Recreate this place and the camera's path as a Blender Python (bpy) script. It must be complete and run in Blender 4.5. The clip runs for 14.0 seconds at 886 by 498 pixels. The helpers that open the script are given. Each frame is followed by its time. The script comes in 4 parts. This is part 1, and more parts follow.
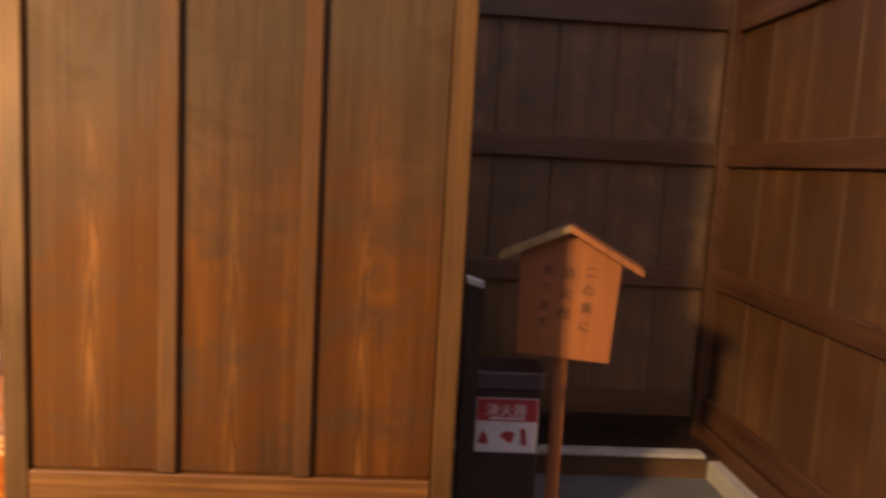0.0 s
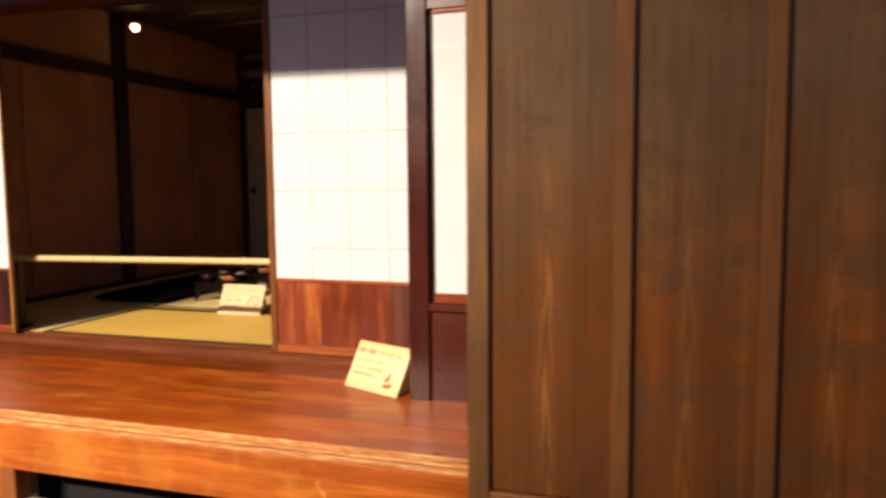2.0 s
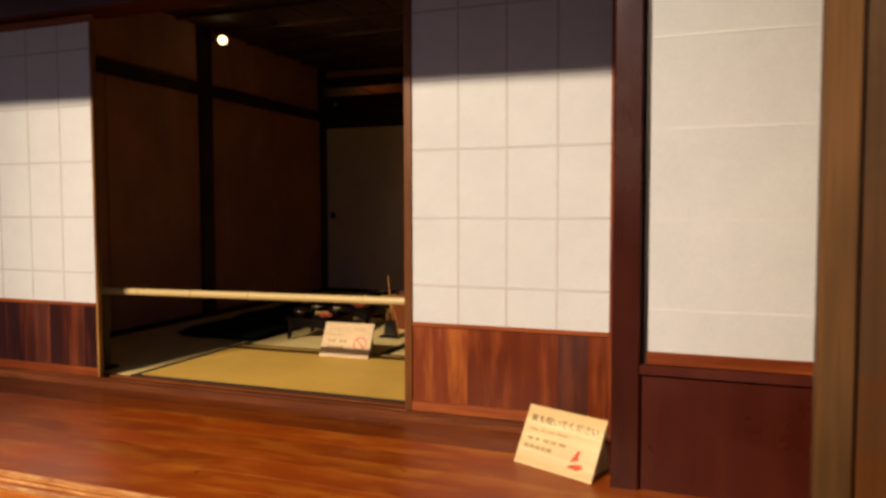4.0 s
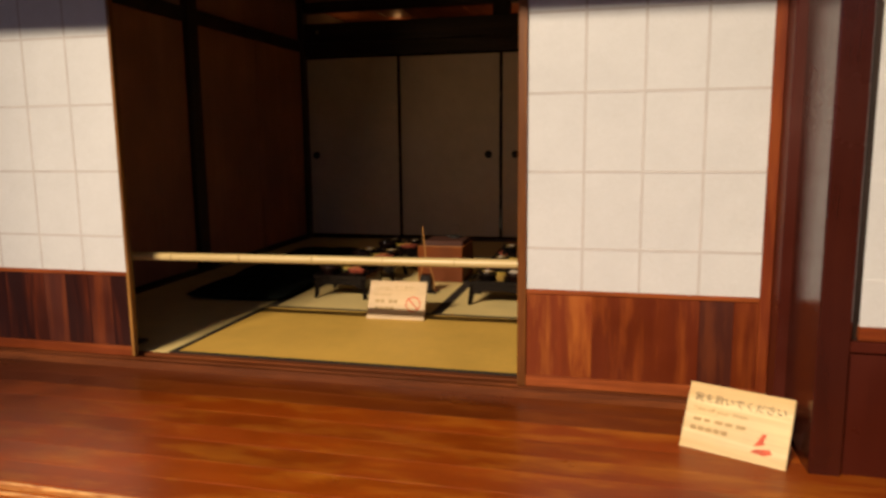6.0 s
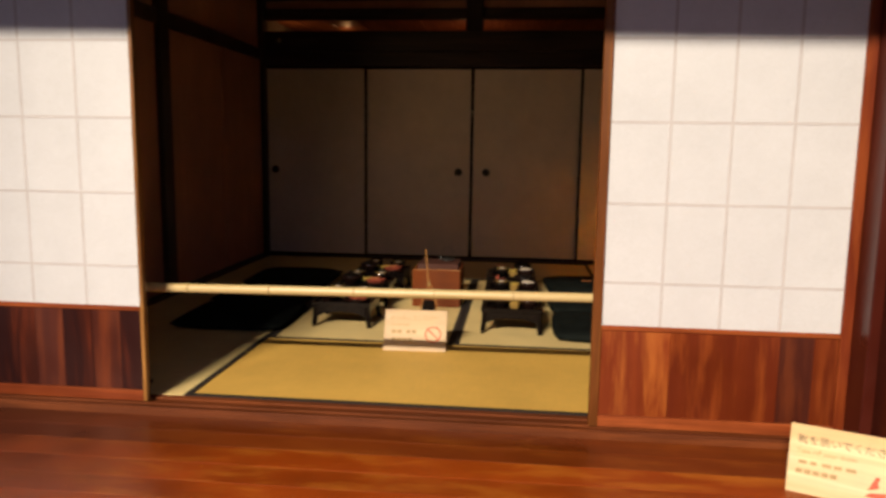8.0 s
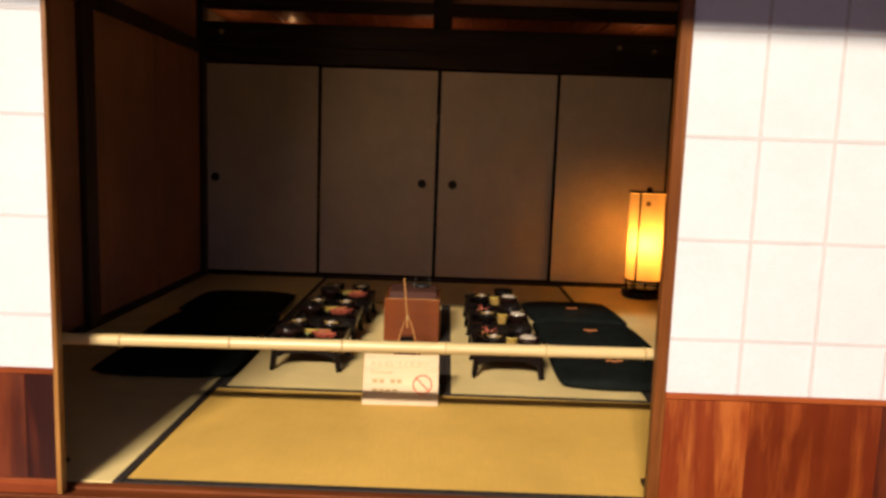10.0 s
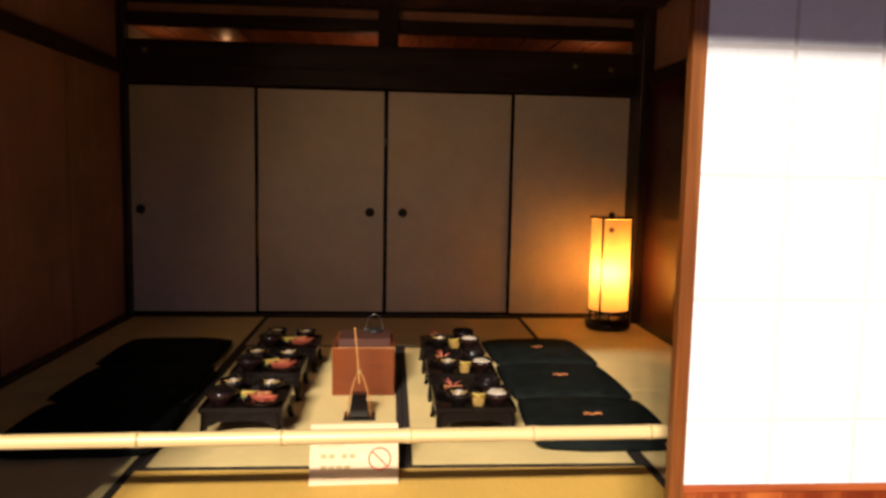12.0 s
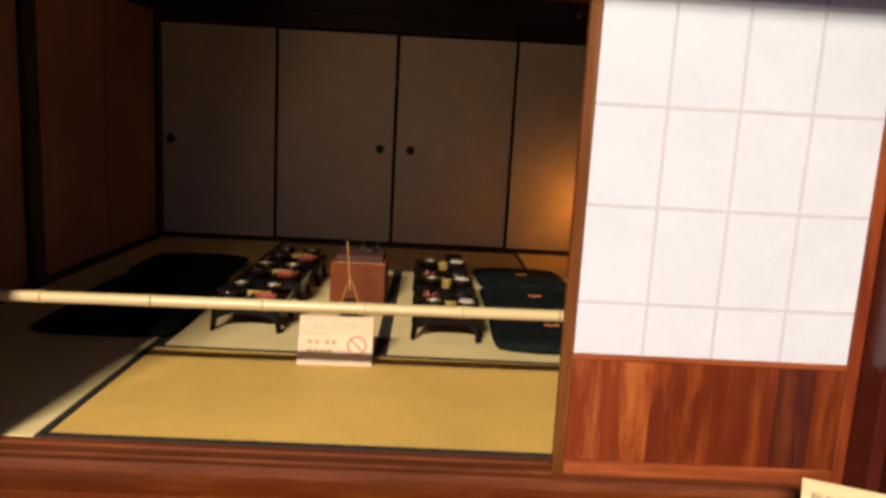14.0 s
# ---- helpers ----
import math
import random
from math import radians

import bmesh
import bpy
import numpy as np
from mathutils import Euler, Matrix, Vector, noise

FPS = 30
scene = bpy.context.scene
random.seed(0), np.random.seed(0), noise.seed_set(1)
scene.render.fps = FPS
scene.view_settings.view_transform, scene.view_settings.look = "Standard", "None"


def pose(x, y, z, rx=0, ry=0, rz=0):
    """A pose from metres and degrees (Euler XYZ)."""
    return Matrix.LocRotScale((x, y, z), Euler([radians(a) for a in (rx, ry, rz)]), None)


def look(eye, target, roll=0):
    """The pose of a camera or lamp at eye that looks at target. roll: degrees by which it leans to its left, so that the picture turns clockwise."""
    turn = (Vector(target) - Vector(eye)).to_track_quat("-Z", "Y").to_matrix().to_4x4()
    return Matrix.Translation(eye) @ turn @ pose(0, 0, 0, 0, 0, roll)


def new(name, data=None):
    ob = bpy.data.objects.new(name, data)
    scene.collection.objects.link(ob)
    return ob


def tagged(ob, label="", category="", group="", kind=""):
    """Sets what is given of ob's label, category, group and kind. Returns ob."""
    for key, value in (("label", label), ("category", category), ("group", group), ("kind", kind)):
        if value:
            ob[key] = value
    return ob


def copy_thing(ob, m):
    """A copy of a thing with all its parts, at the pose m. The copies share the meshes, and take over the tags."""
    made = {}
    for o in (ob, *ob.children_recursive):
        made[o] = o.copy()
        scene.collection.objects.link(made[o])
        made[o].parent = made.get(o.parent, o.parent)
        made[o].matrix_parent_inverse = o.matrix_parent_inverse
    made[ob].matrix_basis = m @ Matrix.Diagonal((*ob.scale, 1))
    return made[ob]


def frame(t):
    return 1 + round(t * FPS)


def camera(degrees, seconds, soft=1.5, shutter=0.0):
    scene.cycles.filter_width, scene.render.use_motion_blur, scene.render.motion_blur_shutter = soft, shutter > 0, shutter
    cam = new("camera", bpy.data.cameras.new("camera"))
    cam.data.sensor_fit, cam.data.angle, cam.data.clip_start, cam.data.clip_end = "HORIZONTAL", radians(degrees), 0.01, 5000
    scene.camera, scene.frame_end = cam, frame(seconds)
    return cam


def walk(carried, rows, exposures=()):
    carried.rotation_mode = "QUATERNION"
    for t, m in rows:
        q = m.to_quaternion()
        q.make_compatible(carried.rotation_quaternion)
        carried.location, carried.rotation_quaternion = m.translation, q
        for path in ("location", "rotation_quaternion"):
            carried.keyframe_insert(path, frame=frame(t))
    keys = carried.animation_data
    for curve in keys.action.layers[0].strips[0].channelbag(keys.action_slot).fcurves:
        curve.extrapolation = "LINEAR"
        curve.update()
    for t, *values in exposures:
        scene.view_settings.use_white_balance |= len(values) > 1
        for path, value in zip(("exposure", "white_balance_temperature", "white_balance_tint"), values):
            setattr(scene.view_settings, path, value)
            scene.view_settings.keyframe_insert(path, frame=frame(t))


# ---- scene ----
cam = camera(63.5, 14.0, soft=3.0, shutter=0.5)
PATH = [
    (0, (2.43, -3.187, 0.846), (2.542, -1.204, 0.609), 3.1),
    (0.5, (2.402, -3.207, 0.879), (2.214, -1.227, 0.669), 2.9),
    (1, (2.249, -3.24, 0.884), (1.916, -1.274, 0.726), 2.0),
    (1.5, (2.07, -3.272, 0.867), (1.609, -1.331, 0.728), -0.2),
    (2, (1.937, -3.242, 0.854), (1.347, -1.339, 0.676), -0.5),
    (2.5, (1.75, -3.132, 0.837), (1.033, -1.273, 0.666), -0.9),
    (3, (1.614, -3.004, 0.838), (0.837, -1.164, 0.746), 1.9),
    (3.2, (1.542, -2.977, 0.834), (0.763, -1.137, 0.75), 1.0),
    (5.3, (0.649, -2.633, 0.934), (0.086, -0.733, 0.663), -0.4),
    (5.5, (0.556, -2.633, 0.937), (0.014, -0.73, 0.641), -0.7),
    (6, (0.372, -2.695, 0.956), (-0.103, -0.776, 0.653), -0.6),
    (6.5, (0.182, -2.64, 0.966), (-0.288, -0.715, 0.695), -0.2),
    (7, (0.022, -2.602, 0.996), (-0.471, -0.675, 0.79), 0.5),
    (7.5, (-0.165, -2.623, 1.006), (-0.554, -0.674, 0.784), -0.2),
    (8, (-0.285, -2.611, 1.013), (-0.488, -0.641, 0.739), 0.8),
    (8.5, (-0.37, -2.472, 1.01), (-0.451, -0.491, 0.749), 0.9),
    (8.7, (-0.397, -2.41, 1.016), (-0.489, -0.426, 0.787), 0.8),
    (10.8, (-0.682, -1.769, 1.075), (-0.619, 0.212, 0.81), 1.7),
    (11, (-0.669, -1.711, 1.093), (-0.597, 0.274, 0.853), 1.3),
    (11.5, (-0.665, -1.611, 1.11), (-0.565, 0.379, 0.928), 1.8),
    (12, (-0.659, -1.591, 1.104), (-0.517, 0.394, 0.901), 1.1),
    (12.5, (-0.642, -1.604, 1.094), (-0.497, 0.38, 0.89), 1.1),
    (13, (-0.598, -1.7, 1.086), (-0.47, 0.285, 0.879), 1.1),
    (13.5, (-0.536, -1.912, 1.052), (-0.422, 0.07, 0.807), 3.5),
    (14, (-0.426, -2.052, 1.033), (-0.373, -0.082, 0.694), 3.1),
]
EXPOSURES = [(0.0, 1.04, 8400, 10), (0.6, 1.0, 7900, 10), (1.0, 0.95, 7500, 10), (1.8, 0.52, 6850, 10), (3.0, -0.2, 7400, 10), (5.5, -0.42, 7600, 10), (6.5, -0.45, 7450, 10), (7.5, -0.15, 6900, 10),
             (8.5, -0.10, 6700, 10), (11.0, 0.44, 6350, 10), (12.0, 0.58, 6250, 10), (13.0, 0.55, 6150, 10), (14.0, 0.02, 6050, 10)]
walk(cam, [(t, look(eye, target, roll)) for t, eye, target, roll in PATH], EXPOSURES)


# ---------------------------------------------------------------- light
world = bpy.data.worlds.new("world")
scene.world = world
world.use_nodes = True
world.node_tree.nodes["Background"].inputs[0].default_value = (0.68, 0.66, 1.0, 1)
world.node_tree.nodes["Background"].inputs[1].default_value = 0.5


def spot(name, eye, target, watts, angle, blend, radius, colour):
    data = bpy.data.lights.new(name, "SPOT")
    data.energy, data.spot_size, data.spot_blend, data.shadow_soft_size, data.color = watts, radians(angle), blend, radius, colour
    ob = new(name, data)
    ob.matrix_world = look(eye, target)
    return ob


def bulb(name, place, watts, radius, colour):
    data = bpy.data.lights.new(name, "POINT")
    data.energy, data.shadow_soft_size, data.color = watts, radius, colour
    ob = new(name, data)
    ob.location = place
    return ob


WARM = (1.0, 0.84, 0.68)
for k in range(6):
    # a row of six unseen lamps, spread along x to soften shadows sideways
    spot("hall_spotlight", (-2.6 - 0.57 * k, -12.0, 7.3), (-0.5 + 0.024 * k, 0.0, 0.4), 2480, 24.5, 0.9, 0.15, WARM)
# unseen light, added to brighten the cedar planks and the alley
spot("alley_fill_light", (-1.95, -6.5, 3.6), (2.95, -0.8, 0.72), 1200, 29, 1.0, 0.3, (1.0, 0.70, 0.38))
bulb("lantern_bulb", (0.93, 3.53, 0.43), 32, 0.03, (1.0, 0.41, 0.07))
# added unseen lights that brighten the ceiling behind the transom
bulb("next_room_fill", (-0.9, 6.2, 2.0), 2.6, 0.05, (1.0, 0.45, 0.2))
for place, watts in (((-2.47, 6.46, 2.41), 0.5), ((-2.95, 6.0, 2.2), 0.9), ((1.45, 6.0, 2.2), 1.4)):
    bulb("next_room_ceiling_fill", place, watts, 0.03, (1.0, 0.5, 0.2))
spot("room_spotlight", (-2.36, 1.92, 2.19), (-0.2, 2.7, 0.8), 18.5, 112, 0.9, 0.03, (1.0, 0.60, 0.30))


# ---------------------------------------------------------------- materials
def material(name):
    m = bpy.data.materials.new(name)
    m.use_nodes = True
    nt = m.node_tree
    return m, nt, nt.nodes["Principled BSDF"]


def node(nt, kind, **values):
    n = nt.nodes.new(kind)
    for key, value in values.items():
        n.inputs[key].default_value = value
    return n


def coords(nt, stretch, shuffle=True):
    """Object coordinates, stretched, shifted at random from object to object."""
    tc = nt.nodes.new("ShaderNodeTexCoord")
    mp = nt.nodes.new("ShaderNodeMapping")
    mp.inputs["Scale"].default_value = stretch
    nt.links.new(tc.outputs["Object"], mp.inputs["Vector"])
    if shuffle:
        info = nt.nodes.new("ShaderNodeObjectInfo")
        mul = nt.nodes.new("ShaderNodeMath")
        mul.operation = "MULTIPLY"
        mul.inputs[1].default_value = 37.0
        nt.links.new(info.outputs["Random"], mul.inputs[0])
        nt.links.new(mul.outputs[0], mp.inputs["Location"])
    return mp


def ramp(nt, stops):
    r = nt.nodes.new("ShaderNodeValToRGB")
    while len(r.color_ramp.elements) < len(stops):
        r.color_ramp.elements.new(0.5)
    for e, (at, c) in zip(r.color_ramp.elements, stops):
        e.position, e.color = at, (*c, 1)
    return r


def mix(nt, mode, factor, a, b):
    m = nt.nodes.new("ShaderNodeMix")
    m.data_type, m.blend_type = "RGBA", mode
    for at, value in ((0, factor), (6, a), (7, b)):
        if isinstance(value, (int, float)):
            m.inputs[at].default_value = value
        elif isinstance(value, tuple):
            m.inputs[at].default_value = (*value, 1)
        else:
            nt.links.new(value, m.inputs[at])
    return m.outputs[2]


def bump(nt, bsdf, height, strength, distance=0.002):
    b = node(nt, "ShaderNodeBump", Strength=strength, Distance=distance)
    nt.links.new(height, b.inputs["Height"])
    nt.links.new(b.outputs[0], bsdf.inputs["Normal"])


def scaled(c, k):
    return tuple(v * k for v in c)


def flecked(nt, col, pale):
    """Short pale scratches and rubbed flecks along the boards."""
    mp = coords(nt, (15.0, 95.0, 16.0))
    flecks = node(nt, "ShaderNodeTexNoise", Scale=1.0, Detail=3.0, Roughness=0.55, Distortion=0.8)
    nt.links.new(mp.outputs[0], flecks.inputs["Vector"])
    rubbed = node(nt, "ShaderNodeMapRange", **{"From Min": 0.68, "From Max": 0.8, "To Min": 0.0, "To Max": 0.6})
    nt.links.new(flecks.outputs["Fac"], rubbed.inputs[0])
    return mix(nt, "MIX", rubbed.outputs[0], col, pale)


def wood(name, dark, light, axis="z", rough=0.5, figure=1.0, grain=0.35, coat=0.0, worn=None, streak=7.0, length=0.05, vary=0.0, heart=None, turns=5.0, patch=None, stain=None, aged=None):
    """Sawn timber: broad cathedral figure, fine pores along the grain, blotches; worn = (colour, from z, to z)."""
    m, nt, bsdf = material(name)
    k = "xyz".index(axis)
    stretch = [streak] * 3
    stretch[k] = streak * length
    mp = coords(nt, stretch)
    fig = node(nt, "ShaderNodeTexNoise", Scale=1.0 * figure, Detail=3.0, Roughness=0.5, Distortion=0.6)
    nt.links.new(mp.outputs[0], fig.inputs["Vector"])
    rings = node(nt, "ShaderNodeMath")
    rings.operation = "MULTIPLY"
    rings.inputs[1].default_value = turns
    nt.links.new(fig.outputs["Fac"], rings.inputs[0])
    frac = nt.nodes.new("ShaderNodeMath")
    frac.operation = "PINGPONG"
    frac.inputs[1].default_value = 0.5
    nt.links.new(rings.outputs[0], frac.inputs[0])
    mid = tuple((a + b) / 2 for a, b in zip(dark, light))
    colour = ramp(nt, [(0.08, dark), (0.38, mid), (0.5, light)])
    nt.links.new(frac.outputs[0], colour.inputs[0])
    fine_stretch = [160.0] * 3
    fine_stretch[k] = 5.0
    mp2 = coords(nt, fine_stretch)
    pores = node(nt, "ShaderNodeTexNoise", Scale=1.0, Detail=4.0, Roughness=0.6)
    nt.links.new(mp2.outputs[0], pores.inputs["Vector"])
    pr = ramp(nt, [(0.3, (0.55, 0.52, 0.5)), (0.65, (1.12, 1.1, 1.08))])
    nt.links.new(pores.outputs["Fac"], pr.inputs[0])
    col = mix(nt, "MULTIPLY", grain * 2, colour.outputs[0], pr.outputs[0])
    mp3 = coords(nt, (1.4, 1.4, 1.4))
    blotch = node(nt, "ShaderNodeTexNoise", Scale=1.3, Detail=5.0, Roughness=0.6)
    nt.links.new(mp3.outputs[0], blotch.inputs["Vector"])
    br = ramp(nt, [(0.3, (0.72, 0.7, 0.7)), (0.7, (1.15, 1.13, 1.1))])
    nt.links.new(blotch.outputs["Fac"], br.inputs[0])
    col = mix(nt, "MULTIPLY", 1.0, col, br.outputs[0])
    if heart:
        # nested arches of the flat-sawn heart, along the middle of each board
        tc = nt.nodes.new("ShaderNodeTexCoord")
        sep = nt.nodes.new("ShaderNodeSeparateXYZ")
        nt.links.new(tc.outputs["Object"], sep.inputs[0])
        def calc(op, a, b):
            n = nt.nodes.new("ShaderNodeMath")
            n.operation = op
            for slot, value in ((0, a), (1, b)):
                if isinstance(value, (int, float)):
                    n.inputs[slot].default_value = value
                else:
                    nt.links.new(value, n.inputs[slot])
            return n.outputs[0]
        drift = calc("MULTIPLY", calc("SUBTRACT", blotch.outputs["Fac"], 0.5), 0.10)
        info = nt.nodes.new("ShaderNodeObjectInfo")
        aside = calc("MULTIPLY", calc("SUBTRACT", info.outputs["Random"], 0.5), 0.07)
        off = calc("ADD", calc("ADD", sep.outputs[0], drift), aside)
        square = calc("MULTIPLY", off, off)
        arch = calc("ADD", calc("MULTIPLY", sep.outputs[2], 3.0), calc("MULTIPLY", square, 2600.0))
        arch = calc("ADD", arch, calc("MULTIPLY", fig.outputs["Fac"], 2.6))
        arch = calc("ADD", arch, calc("MULTIPLY", info.outputs["Random"], 9.0))
        lines = calc("POWER", calc("MULTIPLY", calc("PINGPONG", arch, 0.5), 2.0), 1.4)
        near = calc("POWER", 2.718, calc("MULTIPLY", square, -2000.0))
        mask = calc("MINIMUM", calc("MULTIPLY", calc("MULTIPLY", lines, near), calc("MULTIPLY", blotch.outputs["Fac"], 1.5)), 1.0)
        col = mix(nt, "MIX", mask, col, heart)
    if patch:
        # golden patches: varnish worn thin, with gloss glints put into the colour
        mp4 = coords(nt, (3.0, 11.0, 2.0) if axis == "x" else (15.0, 9.0, 1.7))
        worn_spots = node(nt, "ShaderNodeTexNoise", Scale=1.0, Detail=5.0, Roughness=0.65, Distortion=0.2)
        nt.links.new(mp4.outputs[0], worn_spots.inputs["Vector"])
        spread = node(nt, "ShaderNodeMapRange", **{"From Min": 0.48, "From Max": 0.72 if axis == "x" else 0.64, "To Min": 0.0, "To Max": 0.5})
        nt.links.new(worn_spots.outputs["Fac"], spread.inputs[0])
        col = mix(nt, "MIX", spread.outputs[0], col, patch)
        if axis == "x":
            col = flecked(nt, col, scaled(patch, 1.35))
    if vary:
        info = nt.nodes.new("ShaderNodeObjectInfo")
        vr = ramp(nt, [(0.0, (1 - vary,) * 3), (1.0, (1 + vary,) * 3)])
        nt.links.new(info.outputs["Random"], vr.inputs[0])
        col = mix(nt, "MULTIPLY", 1.0, col, vr.outputs[0])
    if worn:
        grey, z0, z1 = worn
        tc = nt.nodes.new("ShaderNodeTexCoord")
        sep = nt.nodes.new("ShaderNodeSeparateXYZ")
        nt.links.new(tc.outputs["Object"], sep.inputs[0])
        wob = node(nt, "ShaderNodeMath")
        wob.operation = "MULTIPLY_ADD"
        wob.inputs[1].default_value = 0.9
        nt.links.new(blotch.outputs["Fac"], wob.inputs[0])
        nt.links.new(sep.outputs[2], wob.inputs[2])
        mr = node(nt, "ShaderNodeMapRange", **{"From Min": z0 + 0.45, "From Max": z1 + 0.45})
        nt.links.new(wob.outputs[0], mr.inputs[0])
        weathered = mix(nt, "MULTIPLY", 0.45, mix(nt, "MULTIPLY", 1.0, grey, br.outputs[0]), pr.outputs[0])
        col = mix(nt, "MIX", mr.outputs[0], col, weathered)
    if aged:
        # boards darker towards -x, blending over a ragged border
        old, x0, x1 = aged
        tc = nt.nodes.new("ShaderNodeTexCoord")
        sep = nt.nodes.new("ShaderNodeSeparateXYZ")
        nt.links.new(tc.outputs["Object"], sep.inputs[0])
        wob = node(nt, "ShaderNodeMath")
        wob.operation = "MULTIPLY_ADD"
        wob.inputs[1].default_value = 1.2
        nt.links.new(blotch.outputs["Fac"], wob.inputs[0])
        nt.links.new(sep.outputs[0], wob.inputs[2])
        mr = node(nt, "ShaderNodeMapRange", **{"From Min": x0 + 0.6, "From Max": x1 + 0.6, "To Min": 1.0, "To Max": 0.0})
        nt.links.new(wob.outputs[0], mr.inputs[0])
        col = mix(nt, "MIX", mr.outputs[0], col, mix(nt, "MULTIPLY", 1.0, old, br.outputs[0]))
    if stain:
        # grey weather stains in ragged patches, and dark runs down the grain
        mp6 = coords(nt, (3.6, 3.6, 4.6))
        damp = node(nt, "ShaderNodeTexNoise", Scale=1.0, Detail=7.0, Roughness=0.68, Distortion=0.4)
        nt.links.new(mp6.outputs[0], damp.inputs["Vector"])
        cover = node(nt, "ShaderNodeMapRange", **{"From Min": 0.46, "From Max": 0.61, "To Min": 0.0, "To Max": 0.75})
        nt.links.new(damp.outputs["Fac"], cover.inputs[0])
        col = mix(nt, "MIX", cover.outputs[0], col, stain)
        mp7 = coords(nt, (34.0, 34.0, 0.9))
        runs = node(nt, "ShaderNodeTexNoise", Scale=1.0, Detail=4.0, Roughness=0.6)
        nt.links.new(mp7.outputs[0], runs.inputs["Vector"])
        rn = ramp(nt, [(0.32, (0.84, 0.83, 0.82)), (0.68, (1.10, 1.10, 1.10))])
        nt.links.new(runs.outputs["Fac"], rn.inputs[0])
        col = mix(nt, "MULTIPLY", 1.0, col, rn.outputs[0])
    nt.links.new(col, bsdf.inputs["Base Color"])
    rr = node(nt, "ShaderNodeMapRange", **{"From Min": 0.3, "From Max": 0.7, "To Min": rough * 0.7, "To Max": min(1, rough * 1.35)})
    nt.links.new(blotch.outputs["Fac"], rr.inputs[0])
    nt.links.new(rr.outputs[0], bsdf.inputs["Roughness"])
    bsdf.inputs["Coat Weight"].default_value = coat
    bsdf.inputs["Coat Roughness"].default_value = 0.18
    bump(nt, bsdf, pores.outputs["Fac"], 0.25, 0.0015)
    return m


def mottled(name, base, rough=0.6, amount=0.25, scale=6.0, fine=120.0, relief=0.2, metal=0.0, coat=0.0):
    m, nt, bsdf = material(name)
    mp = coords(nt, (1, 1, 1))
    big = node(nt, "ShaderNodeTexNoise", Scale=scale, Detail=5.0, Roughness=0.6)
    small = node(nt, "ShaderNodeTexNoise", Scale=fine, Detail=3.0, Roughness=0.6)
    for n in (big, small):
        nt.links.new(mp.outputs[0], n.inputs["Vector"])
    r1 = ramp(nt, [(0.3, scaled(base, 1 - amount)), (0.7, scaled(base, 1 + amount))])
    nt.links.new(big.outputs["Fac"], r1.inputs[0])
    r2 = ramp(nt, [(0.3, (0.85, 0.85, 0.85)), (0.7, (1.1, 1.1, 1.1))])
    nt.links.new(small.outputs["Fac"], r2.inputs[0])
    nt.links.new(mix(nt, "MULTIPLY", 1.0, r1.outputs[0], r2.outputs[0]), bsdf.inputs["Base Color"])
    bsdf.inputs["Roughness"].default_value = rough
    bsdf.inputs["Metallic"].default_value = metal
    bsdf.inputs["Coat Weight"].default_value = coat
    if relief:
        bump(nt, bsdf, small.outputs["Fac"], relief, 0.002)
    return m


def rush(name, base, across):
    """Woven rush: fine ribs across the mat's length and slow changes of tone."""
    m, nt, bsdf = material(name)
    mp = coords(nt, (1, 1, 1))
    rib = nt.nodes.new("ShaderNodeTexWave")
    rib.wave_type, rib.bands_direction = "BANDS", across
    rib.inputs["Scale"].default_value = 55.0
    rib.inputs["Distortion"].default_value = 0.6
    rib.inputs["Detail"].default_value = 1.0
    tone = node(nt, "ShaderNodeTexNoise", Scale=2.2, Detail=5.0, Roughness=0.65)
    stalk_stretch = (12, 420, 1) if across == "Y" else (420, 12, 1)
    mp2 = coords(nt, stalk_stretch)
    stalk = node(nt, "ShaderNodeTexNoise", Scale=1.0, Detail=3.0)
    nt.links.new(mp.outputs[0], rib.inputs["Vector"])
    nt.links.new(mp.outputs[0], tone.inputs["Vector"])
    nt.links.new(mp2.outputs[0], stalk.inputs["Vector"])
    r1 = ramp(nt, [(0.3, scaled(base, 0.88)), (0.7, scaled(base, 1.1))])
    nt.links.new(tone.outputs["Fac"], r1.inputs[0])
    r2 = ramp(nt, [(0.3, (0.94, 0.95, 0.92)), (0.7, (1.04, 1.035, 1.02))])
    nt.links.new(stalk.outputs["Fac"], r2.inputs[0])
    nt.links.new(mix(nt, "MULTIPLY", 1.0, r1.outputs[0], r2.outputs[0]), bsdf.inputs["Base Color"])
    bsdf.inputs["Roughness"].default_value = 0.6
    bump(nt, bsdf, rib.outputs["Fac"], 0.3, 0.001)
    return m


